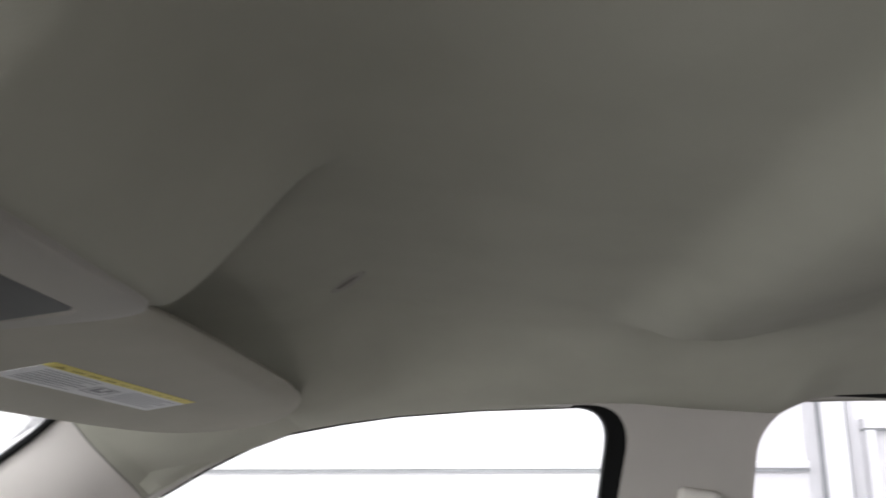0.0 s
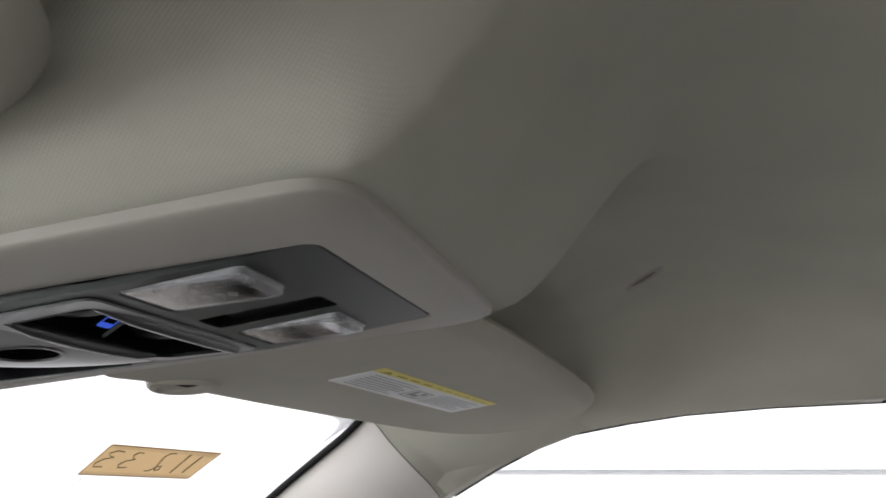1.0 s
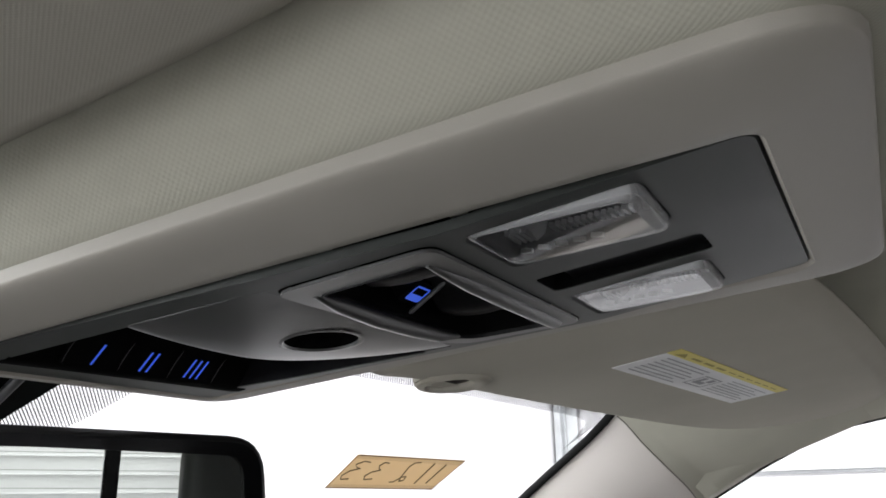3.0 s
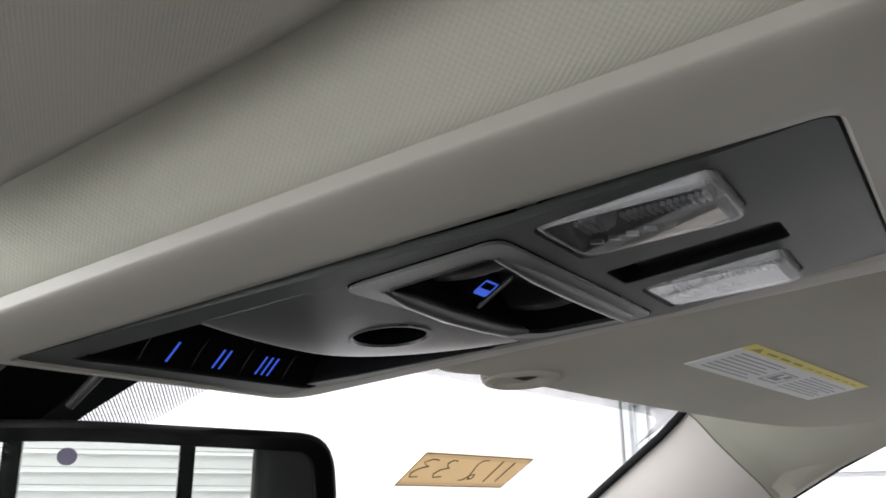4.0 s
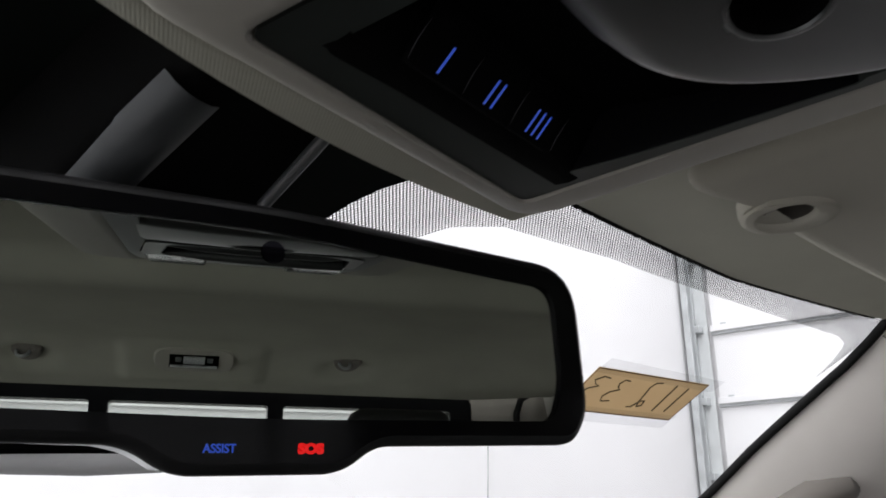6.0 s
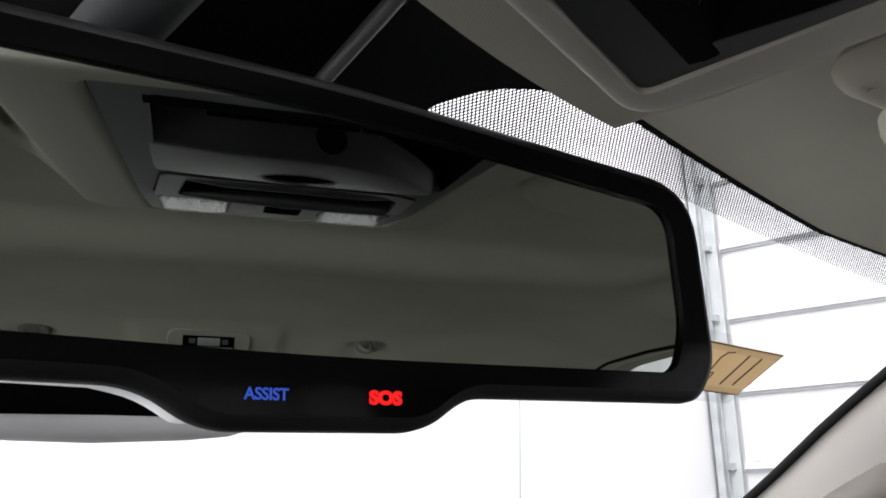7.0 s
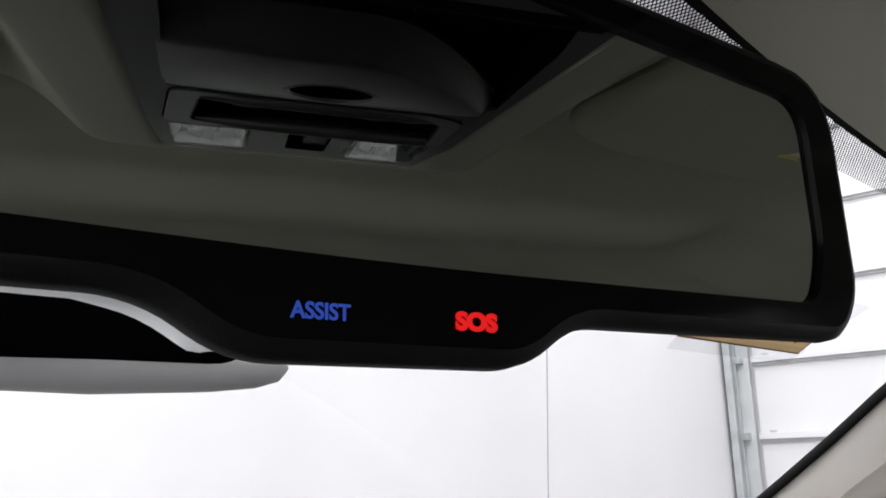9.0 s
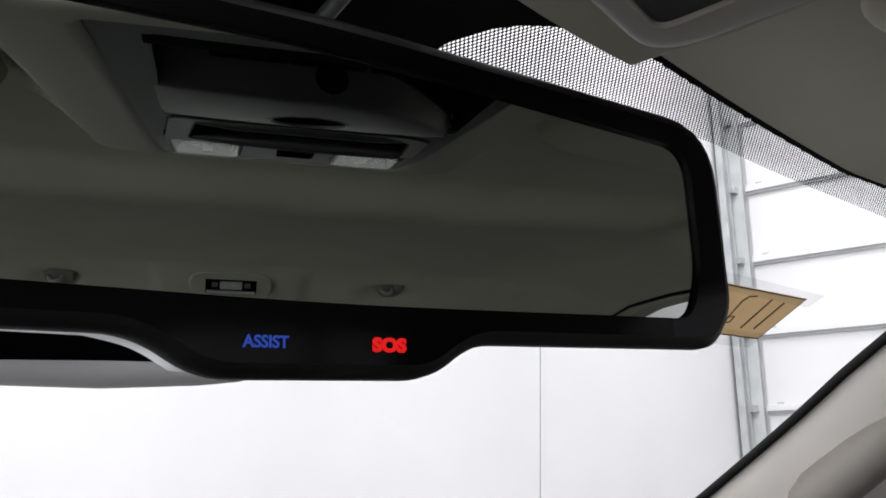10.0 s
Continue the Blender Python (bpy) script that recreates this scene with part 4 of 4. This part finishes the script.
# lower end of the sensor cover, behind the mirror
part("lower_pod", tube([on_mirror(-0.120)(a, b) for a, b in ((-0.092, -0.0360), (-0.088, -0.0385), (-0.075, -0.0398), (-0.050, -0.0403), (-0.022, -0.0408), (0.010, -0.0403), (0.024, -0.0398), (0.031, -0.0392), (0.0345, -0.0388))], [0.001, 0.0036, 0.0056, 0.0064, 0.0068, 0.0063, 0.0055, 0.0041, 0.0010], 20), POD, cover_thing, "satin grey lower pod of the sensor cover")
pod_body = []
for w, k in ((-0.112, 0.80), (-0.116, 0.95), (-0.124, 1.0), (-0.150, 0.97), (-0.185, 0.90)):
    loop = rounded([(-0.088, -0.0425), (0.024, -0.0425), (0.020, 0.010), (-0.084, 0.010)], [0.010, 0.010, 0.02, 0.02], 5)
    pod_body.append([on_mirror(w)(-0.032 + (a + 0.032) * k, -0.016 + (b + 0.016) * k) for a, b in loop])
pod_bm = grid(pod_body, closed=True)
pod_bm.verts.ensure_lookup_table()
pod_bm.faces.new([pod_bm.verts[k] for k in range(len(loop))])
part("pod_body", pod_bm, MATT, cover_thing, "black body of the lower pod")
part("arm", tube([MC + NM * 0.036, MC + NM * 0.055 + Vector((0, 0, 0.02)), Vector((-0.01, 0.150, -0.030)), Vector((-0.01, 0.165, -0.015))], [0.012, 0.010, 0.013, 0.016], 12), BLACK, mirror)


# ---------------------------------------------------------------- pillars, doors and cab walls
SEAL_TOP = [(0.628, -0.0186, 0.02), (0.641, 0.013, -0.001), (0.653, 0.060, -0.044), (0.665, 0.105, -0.084), (0.685, 0.148, -0.127), (0.70, 0.195, -0.168), (0.72, 0.262, -0.23), (0.78, 0.42, -0.40)]
DOOR_EDGE = [(0.766, -0.090, -0.046), (0.770, -0.065, -0.070), (0.778, -0.02, -0.108), (0.787, 0.03, -0.150), (0.797, 0.08, -0.190), (0.808, 0.14, -0.24), (0.825, 0.22, -0.31), (0.85, 0.36, -0.46)]


# where the cloth corner meets the pillar trim: share of the way across, rows down the pillar
SEAM = [(0.0, 0.20), (0.06, 0.25), (0.184, 0.44), (0.286, 0.55), (0.408, 0.645), (0.53, 0.72), (0.694, 0.78), (0.816, 0.83), (0.94, 0.87), (1.0, 0.88)]


def pillar_point(side, s, t):
    """A place on the pillar trim: s rows down from the headliner, t across; above row 0 the cloth runs on into the roof."""
    if s < 0:
        x, y = 0.600 + 0.148 * t, -0.230 - 0.030 * t
        p = pillar_point(1, 0, t).lerp(Vector((x, y, head_z(x, y) + 0.003)), -s)
    else:
        i = min(int(s), len(SEAL_TOP) - 2)
        a, b = Vector(SEAL_TOP[i]).lerp(Vector(SEAL_TOP[i + 1]), s - i), Vector(DOOR_EDGE[i]).lerp(Vector(DOOR_EDGE[i + 1]), s - i)
        p = a.lerp(b, t) + Vector((-0.35, -0.75, -0.25)) * 0.030 * (0.75 + 0.25 * min(s, 1)) * math.sin(math.pi * t) ** 0.8
    return Vector((side * p.x, p.y, p.z))


def pillar_a(side):
    ts = [k / 20 for k in range(21)]
    away = (side * 0.004, 0.003, 0.002)
    upper = [[pillar_point(side, -1 + (lerp(SEAM, t) + 1) * k / 12, t) for t in ts] for k in range(13)]
    ob = at_cab(part("trim_headliner_corner", thicken(grid(upper), away), CLOTH))
    tagged(ob, "beige cloth corner of the headliner over the pillar", "headliner", kind="structure")
    lower = [[pillar_point(side, lerp(SEAM, t) + (1.0 - lerp(SEAM, t)) * k / 3, t) for t in ts] for k in range(3)]
    lower += [[pillar_point(side, i, t) for t in ts] for i in range(1, len(SEAL_TOP))]
    ob = at_cab(part("pillar_trim", thicken(grid(lower), away), PILLAR))
    tagged(ob, "beige plastic windshield pillar trim", "pillar trim", kind="structure")
    ob = at_cab(part("trim_seam", tube([pillar_point(side, lerp(SEAM, t), t) for t in ts], 0.0007, 6), TAUPE))
    tagged(ob, "dark joint between headliner cloth and pillar trim", "joint", kind="structure")


for side in (-1, 1):
    pillar_a(side)

FRONT_WINDOW = [(y, z) for y, z in reversed(DOOR_TOP) if y > -0.55] + rounded([(-0.50, 0.0925), (-0.630, 0.1100), (-0.626, -0.15)], 0.055, 8)[9:18] + [(-0.626, 0.0), (-0.618, -0.36), (0.20, -0.36), (0.18, -0.285), (0.08, -0.19), (0.0, -0.125)]
SHUT_WINDOW = FRONT_WINDOW[:FRONT_WINDOW.index((-0.618, -0.36))] + [(-0.618, -0.27), (0.155, -0.27)] + FRONT_WINDOW[FRONT_WINDOW.index((0.08, -0.19)):]
OPEN_DOORWAY = FRONT_WINDOW[:FRONT_WINDOW.index((-0.618, -0.36))] + [(-0.618, -0.94), (0.40, -0.94), (0.40, -0.43), (0.24, -0.335)] + FRONT_WINDOW[FRONT_WINDOW.index((0.18, -0.285)):]
REAR_WINDOW = [(-0.781, 0.02), (-0.779, 0.086), (-0.797, 0.118), (-0.837, 0.141), (-0.915, 0.153), (-1.05, 0.168), (-1.20, 0.177), (-1.290, 0.172), (-1.325, 0.12), (-1.33, -0.36), (-0.785, -0.36)]
REAR_WINDOW = rounded(REAR_WINDOW, 0.03, 4)


def at_side(side, push=0.0):
    return lambda y, z: (side * (side_x(z) + push), y, z)


for side in (-1, 1):
    wall = plate([(0.45, -1.0), (0.45, -0.40), (0.25, -0.31), (0.20, -0.25), (0.10, -0.165), (0.0, -0.085), (-0.09, -0.02), (-0.2, 0.045), (-0.353, 0.095), (-0.6, 0.15), (-0.9, 0.195), (-1.2, 0.215), (-1.42, 0.205), (-1.42, -1.0)], [SHUT_WINDOW if side > 0 else OPEN_DOORWAY, REAR_WINDOW], at_side(side))
    ob = at_cab(part("wall_right" if side > 0 else "wall_left", thicken(wall, (side * 0.05, 0, 0)), SIDETRIM))
    tagged(ob, "beige plastic cab side trim round the door windows", "cab side", kind="structure")
    door = tagged(at_cab(empty("door_frame")), "black door window frame with clear glass", "door window", kind="structure")
    if side > 0:
        part("window_frame", thicken(plate(rounded([(-0.50, 0.0905), (-0.607, 0.1050), (-0.602, -0.15)], 0.045, 8)[9:18] + [(-0.602, -0.36), (-0.67, -0.36), (-0.67, 0.13), (-0.55, 0.13)], [], at_side(side, 0.010)), (side * 0.02, 0, 0)), RUBBER, door)
        part("weatherstrip", tube([at_side(side, 0.046)(y, z - 0.001) for y, z in DOOR_TOP if y > -0.60], 0.0016, 6), RUBBER, door, "thin black weatherstrip")
        g = part("pane", plate([(0.30, -0.42), (-0.66, -0.42), (-0.66, 0.12), (-0.5, 0.12), (-0.2, 0.05), (0.0, -0.1)], [], at_side(side, 0.030)), GLASS, door, smooth=False)
        g.visible_shadow = False
    g = part("pane", plate([(-0.74, -0.42), (-1.37, -0.42), (-1.37, 0.20), (-0.74, 0.20)], [], at_side(side, 0.030)), PRIVACY, door, smooth=False)
    g.visible_shadow = False
    part("weatherstrip", tube([at_side(side, -0.002)(y, z) for y, z in ((-0.86, 0.1500), (-0.915, 0.1545), (-1.05, 0.1690), (-1.20, 0.1780), (-1.285, 0.1735), (-1.318, 0.130), (-1.326, 0.0), (-1.328, -0.34))], 0.0045, 8), RUBBER, door, "black rubber strip round the rear glass")
    # no driver's front door: its unseen doorway is opened to let light in
    for y0, y1, top in ((-0.60, 0.20, -0.275), (-1.40, -0.78, -0.37))[0 if side > 0 else 1:]:
        panel = thicken(plate(rounded([(y0, top), (y1, top), (y1, -1.0), (y0, -1.0)], 0.03, 3), [], at_side(side, -0.012)), (-side * 0.03, 0, 0))
        ob = at_cab(part("trim_door", panel, DARK))
        tagged(ob, "dark plastic lower door trim", "door trim", kind="structure")
    belt = tagged(at_cab(empty("belt_anchor")), "beige seat belt height adjuster on the door pillar", "belt anchor", "belt anchors")
    part("slider", box_bm((0.020, 0.050, 0.070), (side * (side_x(-0.01) - 0.006), -0.718, -0.012), None, 0.009, 3), PILLAR, belt)
    part("slot", box_bm((0.010, 0.034, 0.030), (side * (side_x(-0.01) - 0.014), -0.718, -0.010), None, 0.006, 3), BLACK, belt)

# grab handle on the passenger's windshield pillar
grab = tagged(at_cab(empty("grab_handle")), "taupe grab handle on the windshield pillar", "grab handle")
part("grip", tube([(0.740, 0.034, -0.106), (0.722, 0.042, -0.112), (0.714, 0.062, -0.123), (0.7165, 0.100, -0.158), (0.7225, 0.139, -0.197), (0.729, 0.151, -0.209), (0.750, 0.165, -0.222)], [0.014, 0.021, 0.0235, 0.0240, 0.0240, 0.0205, 0.0130], 20), TAUPE, grab)

# back wall with the sliding window
CX = -0.018
PANES = [(-0.50, -0.180), (-0.146, 0.148), (0.178, 0.520)]
outer = [(-0.76, -1.0), (0.76, -1.0), (0.76, 0.2), (-0.76, 0.2)]
holes = [rounded([(CX + a, 0.138), (CX + b, 0.138), (CX + b + (0.02 if b > 0.3 else 0), -0.24), (CX + a - (0.02 if a < -0.3 else 0), -0.24)], 0.006, 2) for a, b in PANES]
frame_outline = rounded([(CX - 0.555, 0.167), (CX + 0.565, 0.167), (CX + 0.585, -0.27), (CX - 0.575, -0.27)], 0.02, 4)


def at_back(push):
    return lambda x, z: (x, -1.385 - 0.10 * (0.15 - z) + push, z)


ob = at_cab(part("wall_back", thicken(plate(outer, [frame_outline], at_back(0.0)), (0, -0.03, 0)), TAUPE))
tagged(ob, "taupe cab back trim", "cab back", kind="structure")
for side in (-1, 1):
    ob = at_cab(part("trim_door_seal", tube([(side * 0.640, -1.372, -0.30), (side * 0.640, -1.370, 0.05), (side * 0.641, -1.368, 0.135), (side * 0.650, -1.362, 0.165), (side * 0.675, -1.345, 0.180), (side * 0.698, -1.30, 0.186)], 0.0075, 8), RUBBER))
    tagged(ob, "black rubber seal round the rear door opening", "door seal", kind="structure")
rear = tagged(at_cab(empty("window_rear")), "three-part sliding rear window with black frame", "rear window", kind="structure")
part("window_frame", thicken(plate(frame_outline, holes, at_back(-0.004)), (0, -0.03, 0)), GLOSS, rear)
for a, b in PANES:
    g = part("pane", plate([(CX + a - 0.005, 0.143), (CX + b + 0.005, 0.143), (CX + b + 0.025, -0.245), (CX + a - 0.025, -0.245)], [], at_back(-0.02)), GLASS, rear, smooth=False)
    g.visible_shadow = False
for k in range(10):
    z = 0.098 - 0.034 * k
    for a, b in PANES:
        part("heater_wire", plate([(CX + a, z), (CX + b, z), (CX + b, z - 0.0012), (CX + a, z - 0.0012)], [], at_back(-0.017)), PRINT, rear, smooth=False)

# dome lamp and coat hooks, on the slope before the rear window
def leaning(bm, at, degrees=36):
    m = Matrix.Translation(at) @ Matrix.Rotation(radians(degrees), 4, "X") @ Matrix.Translation(-Vector(at))
    bmesh.ops.transform(bm, matrix=m, verts=bm.verts)
    return bm


dome = tagged(at_cab(empty("dome_lamp")), "beige dome lamp with a clear lens in the rear headliner", "dome lamp")
dy = -1.188
dz = head_z(CX, dy)
at = (CX, dy, dz)
pad = rounded([(CX - 0.066, dy + 0.026), (CX + 0.066, dy + 0.026), (CX + 0.066, dy - 0.026), (CX - 0.066, dy - 0.026)], 0.026, 8)


def pad_ring(kx, ky, z):
    return [(CX + (x - CX) * kx, dy + (y - dy) * ky, dz + z) for x, y in pad]


part("body", leaning(grid([pad_ring(1.03, 1.06, 0.006), pad_ring(1.0, 1.0, -0.007), pad_ring(0.97, 0.93, -0.0095), pad_ring(0.6, 0.5, -0.010), pad_ring(0.05, 0.05, -0.010)], closed=True), at), BEIGE, dome)
part("lens_seat", leaning(box_bm((0.082, 0.028, 0.004), (CX, dy, dz - 0.0095), None, 0.001), at), MATT, dome)
part("reflector", leaning(box_bm((0.036, 0.015, 0.006), (CX, dy + 0.004, dz - 0.0118), None, 0.002), at), FROST, dome)
part("light_bar", leaning(box_bm((0.078, 0.005, 0.004), (CX, dy - 0.0105, dz - 0.0112), None, 0.001), at), FROST, dome)
for ex in (-0.026, 0.026):
    part("clip", leaning(box_bm((0.010, 0.010, 0.004), (CX + ex, dy + 0.004, dz - 0.0108), None, 0.001), at), GREY, dome)
part("lens", leaning(plate([(CX - 0.041, dy - 0.014), (CX + 0.041, dy - 0.014), (CX + 0.041, dy + 0.014), (CX - 0.041, dy + 0.014)], [], lambda a, b: (a, b, dz - 0.0150)), at), LENS, dome, towards=(0, 0, -1))
for hx, hy in ((-0.288, -1.224), (0.252, -1.208)):
    hz = head_z(hx, hy) - 0.004
    at = (hx, hy, hz)
    hookt = tagged(at_cab(empty("coat_hook")), "beige coat hook in a moulded recess of the headliner", "coat hook", "coat hooks")
    part("plate", leaning(tube([(hx, hy, hz + 0.006), (hx, hy, hz - 0.002), (hx, hy, hz - 0.004)], [0.026, 0.025, 0.020], 20), at), TAUPE, hookt)
    part("knob", leaning(tube([(hx + 0.016, hy + 0.006, hz + 0.002), (hx + 0.016, hy + 0.006, hz - 0.010), (hx + 0.016, hy + 0.006, hz - 0.014)], [0.009, 0.009, 0.006], 14), at), TAUPE, hookt)
    part("ring", leaning(tube([(hx - 0.006 + 0.010 * math.cos(k * math.pi / 10), hy - 0.004 - 0.004 * math.sin(k * math.pi / 10), hz - 0.004 - 0.016 * math.sin(k * math.pi / 10)) for k in range(11)], 0.0030, 8), at, 60), GREY, hookt)

# small molded slot in the headliner
slot = tagged(at_cab(empty("headliner_clip")), "small beige slotted clip in the headliner", "clip")
ends = [Vector((x, y, head_z(x, y))) for x, y in ((0.424, -0.300), (0.370, -0.332))]
lie = (ends[1] - ends[0]).normalized()
down = lie.cross(Vector((0.5, 0.86, 0))).normalized()
down = down if down.z < 0 else -down
across = lie.cross(down)


def clip_ring(k, wide, lift):
    out = []
    for i in range(24):
        t = 2 * math.pi * i / 24
        out.append(ends[0].lerp(ends[1], 0.5 + 0.5 * k * math.cos(t)) + across * wide * math.sin(t) + down * lift)
    return out


part("body", grid([clip_ring(1.0, 0.0054, -0.0015), clip_ring(0.96, 0.0046, 0.0008), clip_ring(0.86, 0.0036, 0.0012), clip_ring(0.64, 0.0020, 0.0008), clip_ring(0.58, 0.0014, -0.002)], closed=True), BEIGE, slot)
part("slit", grid([clip_ring(0.60, 0.0015, 0.0006), clip_ring(0.3, 0.0008, 0.0005), clip_ring(0.02, 0.0002, 0.0005)], closed=True), TAUPE, slot)

# rear seat with headrest, as the mirror shows it
seat = tagged(at_cab(empty("rear_seat")), "dark leather rear seat with a raised headrest", "seat")
part("backrest", box_bm((1.30, 0.14, 0.92), (0, -1.24, -0.54), None, 0.04, 3), SEAT, seat)
part("headrest", box_bm((0.186, 0.09, 0.22), (0.343, -1.19, -0.005), None, 0.035, 4), SEAT, seat)

# floor and dashboard close the cab below
ob = at_cab(part("floor", box_bm((1.75, 2.3, 0.04), (0, -0.5, -1.02)), CARPET))
tagged(ob, "dark carpeted cab floor", "floor", kind="structure")
ob = at_cab(part("dashboard", box_bm((1.68, 0.5, 0.40), (0, 0.62, -0.72), None, 0.06, 3), DARK))
tagged(ob, "dark plastic dashboard", "dashboard", kind="structure")


# wing with the radio aerial outside the windshield
ob = part("wing_panel", box_bm((0.20, 1.50, 0.40), (0.88, 1.05, 0.952), None, 0.06, 4), PAINT)
tagged(ob, "dark painted front wing of the truck", "wing", kind="structure")
aerial = tagged(empty("aerial", (0.9005, 0.5829, 1.150)), "thin grey whip aerial on the front wing", "aerial")
aerial.rotation_euler.x = radians(3)
part("base", tube([(0, 0, -0.004), (0, 0, 0.018), (0, 0, 0.030)], [0.016, 0.014, 0.006], 14), RUBBER, aerial)
part("mast", tube([(0, 0, 0.02), (0, 0, 0.4), (0, 0, 0.778)], [0.0010, 0.0008, 0.0006], 8), GREY, aerial)
part("tip", tube([(0, 0, 0.774), (0, 0, 0.777), (0, 0, 0.781), (0, 0, 0.784)], [0.001, 0.0028, 0.0028, 0.001], 8), MATT, aerial)


# ---------------------------------------------------------------- the shop round the truck
def shop_wall(name, a0, b0, a1, b1, z0, z1, label, thick=0.15):
    p, q = shop(a0, b0), shop(a1, b1)
    d = (q - p).normalized()
    nrm = Vector((-d.y, d.x, 0))
    bm = bmesh.new()
    vs = [bm.verts.new(v) for v in (p + Vector((0, 0, z0)), q + Vector((0, 0, z0)), q + Vector((0, 0, z1)), p + Vector((0, 0, z1)))]
    bm.faces.new(vs)
    inside = shop(5, 6) - p
    thicken(bm, nrm * (-thick if nrm.dot(inside) > 0 else thick))
    return tagged(part(name, bm, WALL, None, smooth=False), label, "wall", kind="structure")


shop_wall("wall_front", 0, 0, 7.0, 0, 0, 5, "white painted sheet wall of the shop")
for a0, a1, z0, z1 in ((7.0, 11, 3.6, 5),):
    shop_wall("wall_front_bay", a0, 0, a1, 0, z0, z1, "white shop front wall above the added, unseen opening")
shop_wall("wall_left_side", 11, 0, 11, 13, 0, 5, "white shop side wall")
shop_wall("wall_rear", 0, 13, 11, 13, 0, 5, "white ribbed shop rear wall")
shop_wall("wall_side", 0, 0, 0, 13, 0, 5, "white wall behind the sectional door")
bm = bmesh.new()
bm.faces.new([bm.verts.new(shop(a, b, 0)) for a, b in ((-0.3, -0.3), (11.3, -0.3), (11.3, 13.3), (-0.3, 13.3))])
tagged(part("ground", thicken(bm, (0, 0, -0.1)), CONCRETE, smooth=False), "grey concrete shop floor", "floor", kind="structure")
bm = bmesh.new()
bm.faces.new([bm.verts.new(shop(a, b, 5)) for a, b in ((-0.3, -0.3), (11.3, -0.3), (11.3, 13.3), (-0.3, 13.3))])
tagged(part("ceiling_shop", thicken(bm, (0, 0, 0.1)), WALL, smooth=False), "white shop ceiling", "ceiling", kind="structure")


def shop_box(a, b, z, da, db, dz, bevel=0.0):
    bm = box_bm((da, db, dz), (0, 0, 0), None, bevel)
    m = Matrix((ALONG, BACK, Vector((0, 0, 1)))).transposed().to_4x4()
    m.translation = shop(a, b, z)
    bmesh.ops.transform(bm, matrix=m, verts=bm.verts)
    return bm


post = tagged(empty("door_track", shop(0.03, 0.05)), "galvanised vertical track of the sectional door", "door track")
inv = Matrix.Translation(-shop(0.03, 0.05))


def shop_part(name, bm, mat, parent, **kw):
    bmesh.ops.transform(bm, matrix=inv, verts=bm.verts)
    return part(name, bm, mat, parent, **kw)


shop_part("rail", shop_box(0.205, 0.05, 2.4, 0.014, 0.05, 4.8, 0.002), STEEL, post, smooth=False)
shop_part("rail", shop_box(0.125, 0.05, 2.4, 0.014, 0.05, 4.8, 0.002), STEEL, post, smooth=False)
shop_part("web", shop_box(0.166, 0.03, 2.4, 0.07, 0.004, 4.8), TRACK, post, smooth=False)
shop_part("angle", shop_box(0.055, 0.05, 2.4, 0.11, 0.006, 4.8), TRACK, post, smooth=False)
shop_part("angle", shop_box(0.052, 0.10, 2.4, 0.006, 0.09, 4.8), TRACK, post, smooth=False)
for k in range(7):
    shop_part("bracket", shop_box(0.085, 0.085, 0.655 + 0.535 * k, 0.10, 0.05, 0.05, 0.003), STEEL, post, smooth=False)
sect = tagged(empty("sectional_door", shop(0.03, 0.3)), "white sectional overhead door with ribbed panels", "door")
inv = Matrix.Translation(-shop(0.03, 0.3))
for k in range(7):
    z = 0.655 + 0.535 * k
    shop_part("panel", shop_box(0.02, 2.60, z - 0.27, 0.03, 4.86, 0.525, 0.006), WALL, sect, smooth=False)
    shop_part("strut", shop_box(0.055, 2.60, z, 0.04, 4.86, 0.045, 0.004), WALL, sect, smooth=False)
    shop_part("gap", shop_box(0.048, 2.60, z - 0.034, 0.025, 4.86, 0.024), SHADE_GREY, sect, smooth=False)
    for h in range(5):
        shop_part("hinge", shop_box(0.060, 0.27 + 0.93 * h, z + 0.012, 0.014, 0.045, 0.050, 0.003), STEEL, sect, smooth=False)
tagged(part("trim_jamb", shop_box(0.05, 5.21, 2.0, 0.10, 0.16, 4.0, 0.004), WALL, None, smooth=False), "white steel jamb beside the sectional door", "door jamb", kind="structure")
for b in (5.12, 5.30):
    tagged(part("trim_joint_shade", shop_box(0.055, b, 2.0, 0.06, 0.012, 4.0), SHADE_GREY, None, smooth=False), "grey strip for the joint and shadow beside the door jamb", "gap", kind="structure")
side_door = tagged(empty("door_shop", shop(0.03, 5.95)), "white steel walk-in door in a raised frame", "door", kind="structure")
inv = Matrix.Translation(-shop(0.03, 5.95))
shop_part("leaf", shop_box(0.02, 5.95, 0.98, 0.04, 0.94, 1.94, 0.003), WALL, side_door, smooth=False)
shop_part("head", shop_box(0.05, 5.95, 2.00, 0.10, 1.08, 0.07, 0.004), WALL, side_door, smooth=False)
shop_part("gap", shop_box(0.055, 5.95, 1.955, 0.06, 1.08, 0.014), SHADE_GREY, side_door, smooth=False)
for b in (5.45, 6.45):
    shop_part("jamb", shop_box(0.05, b, 0.98, 0.10, 0.07, 1.95, 0.004), WALL, side_door, smooth=False)
tagged(part("white_board", shop_box(0.45, 2.62, 0.797, 0.03, 0.48, 1.594, 0.02), WALL, None), "white upright board standing in front of the door", "board")
for k in range(22):
    z = 0.3 + 0.205 * k
    ob = part("trim_rib", shop_box(5.5, 12.985, z, 10.8, 0.02, 0.014, 0.003), WALL, None, smooth=False)
    tagged(ob, "horizontal rib of the white rear wall", "rib", "wall ribs", kind="structure")
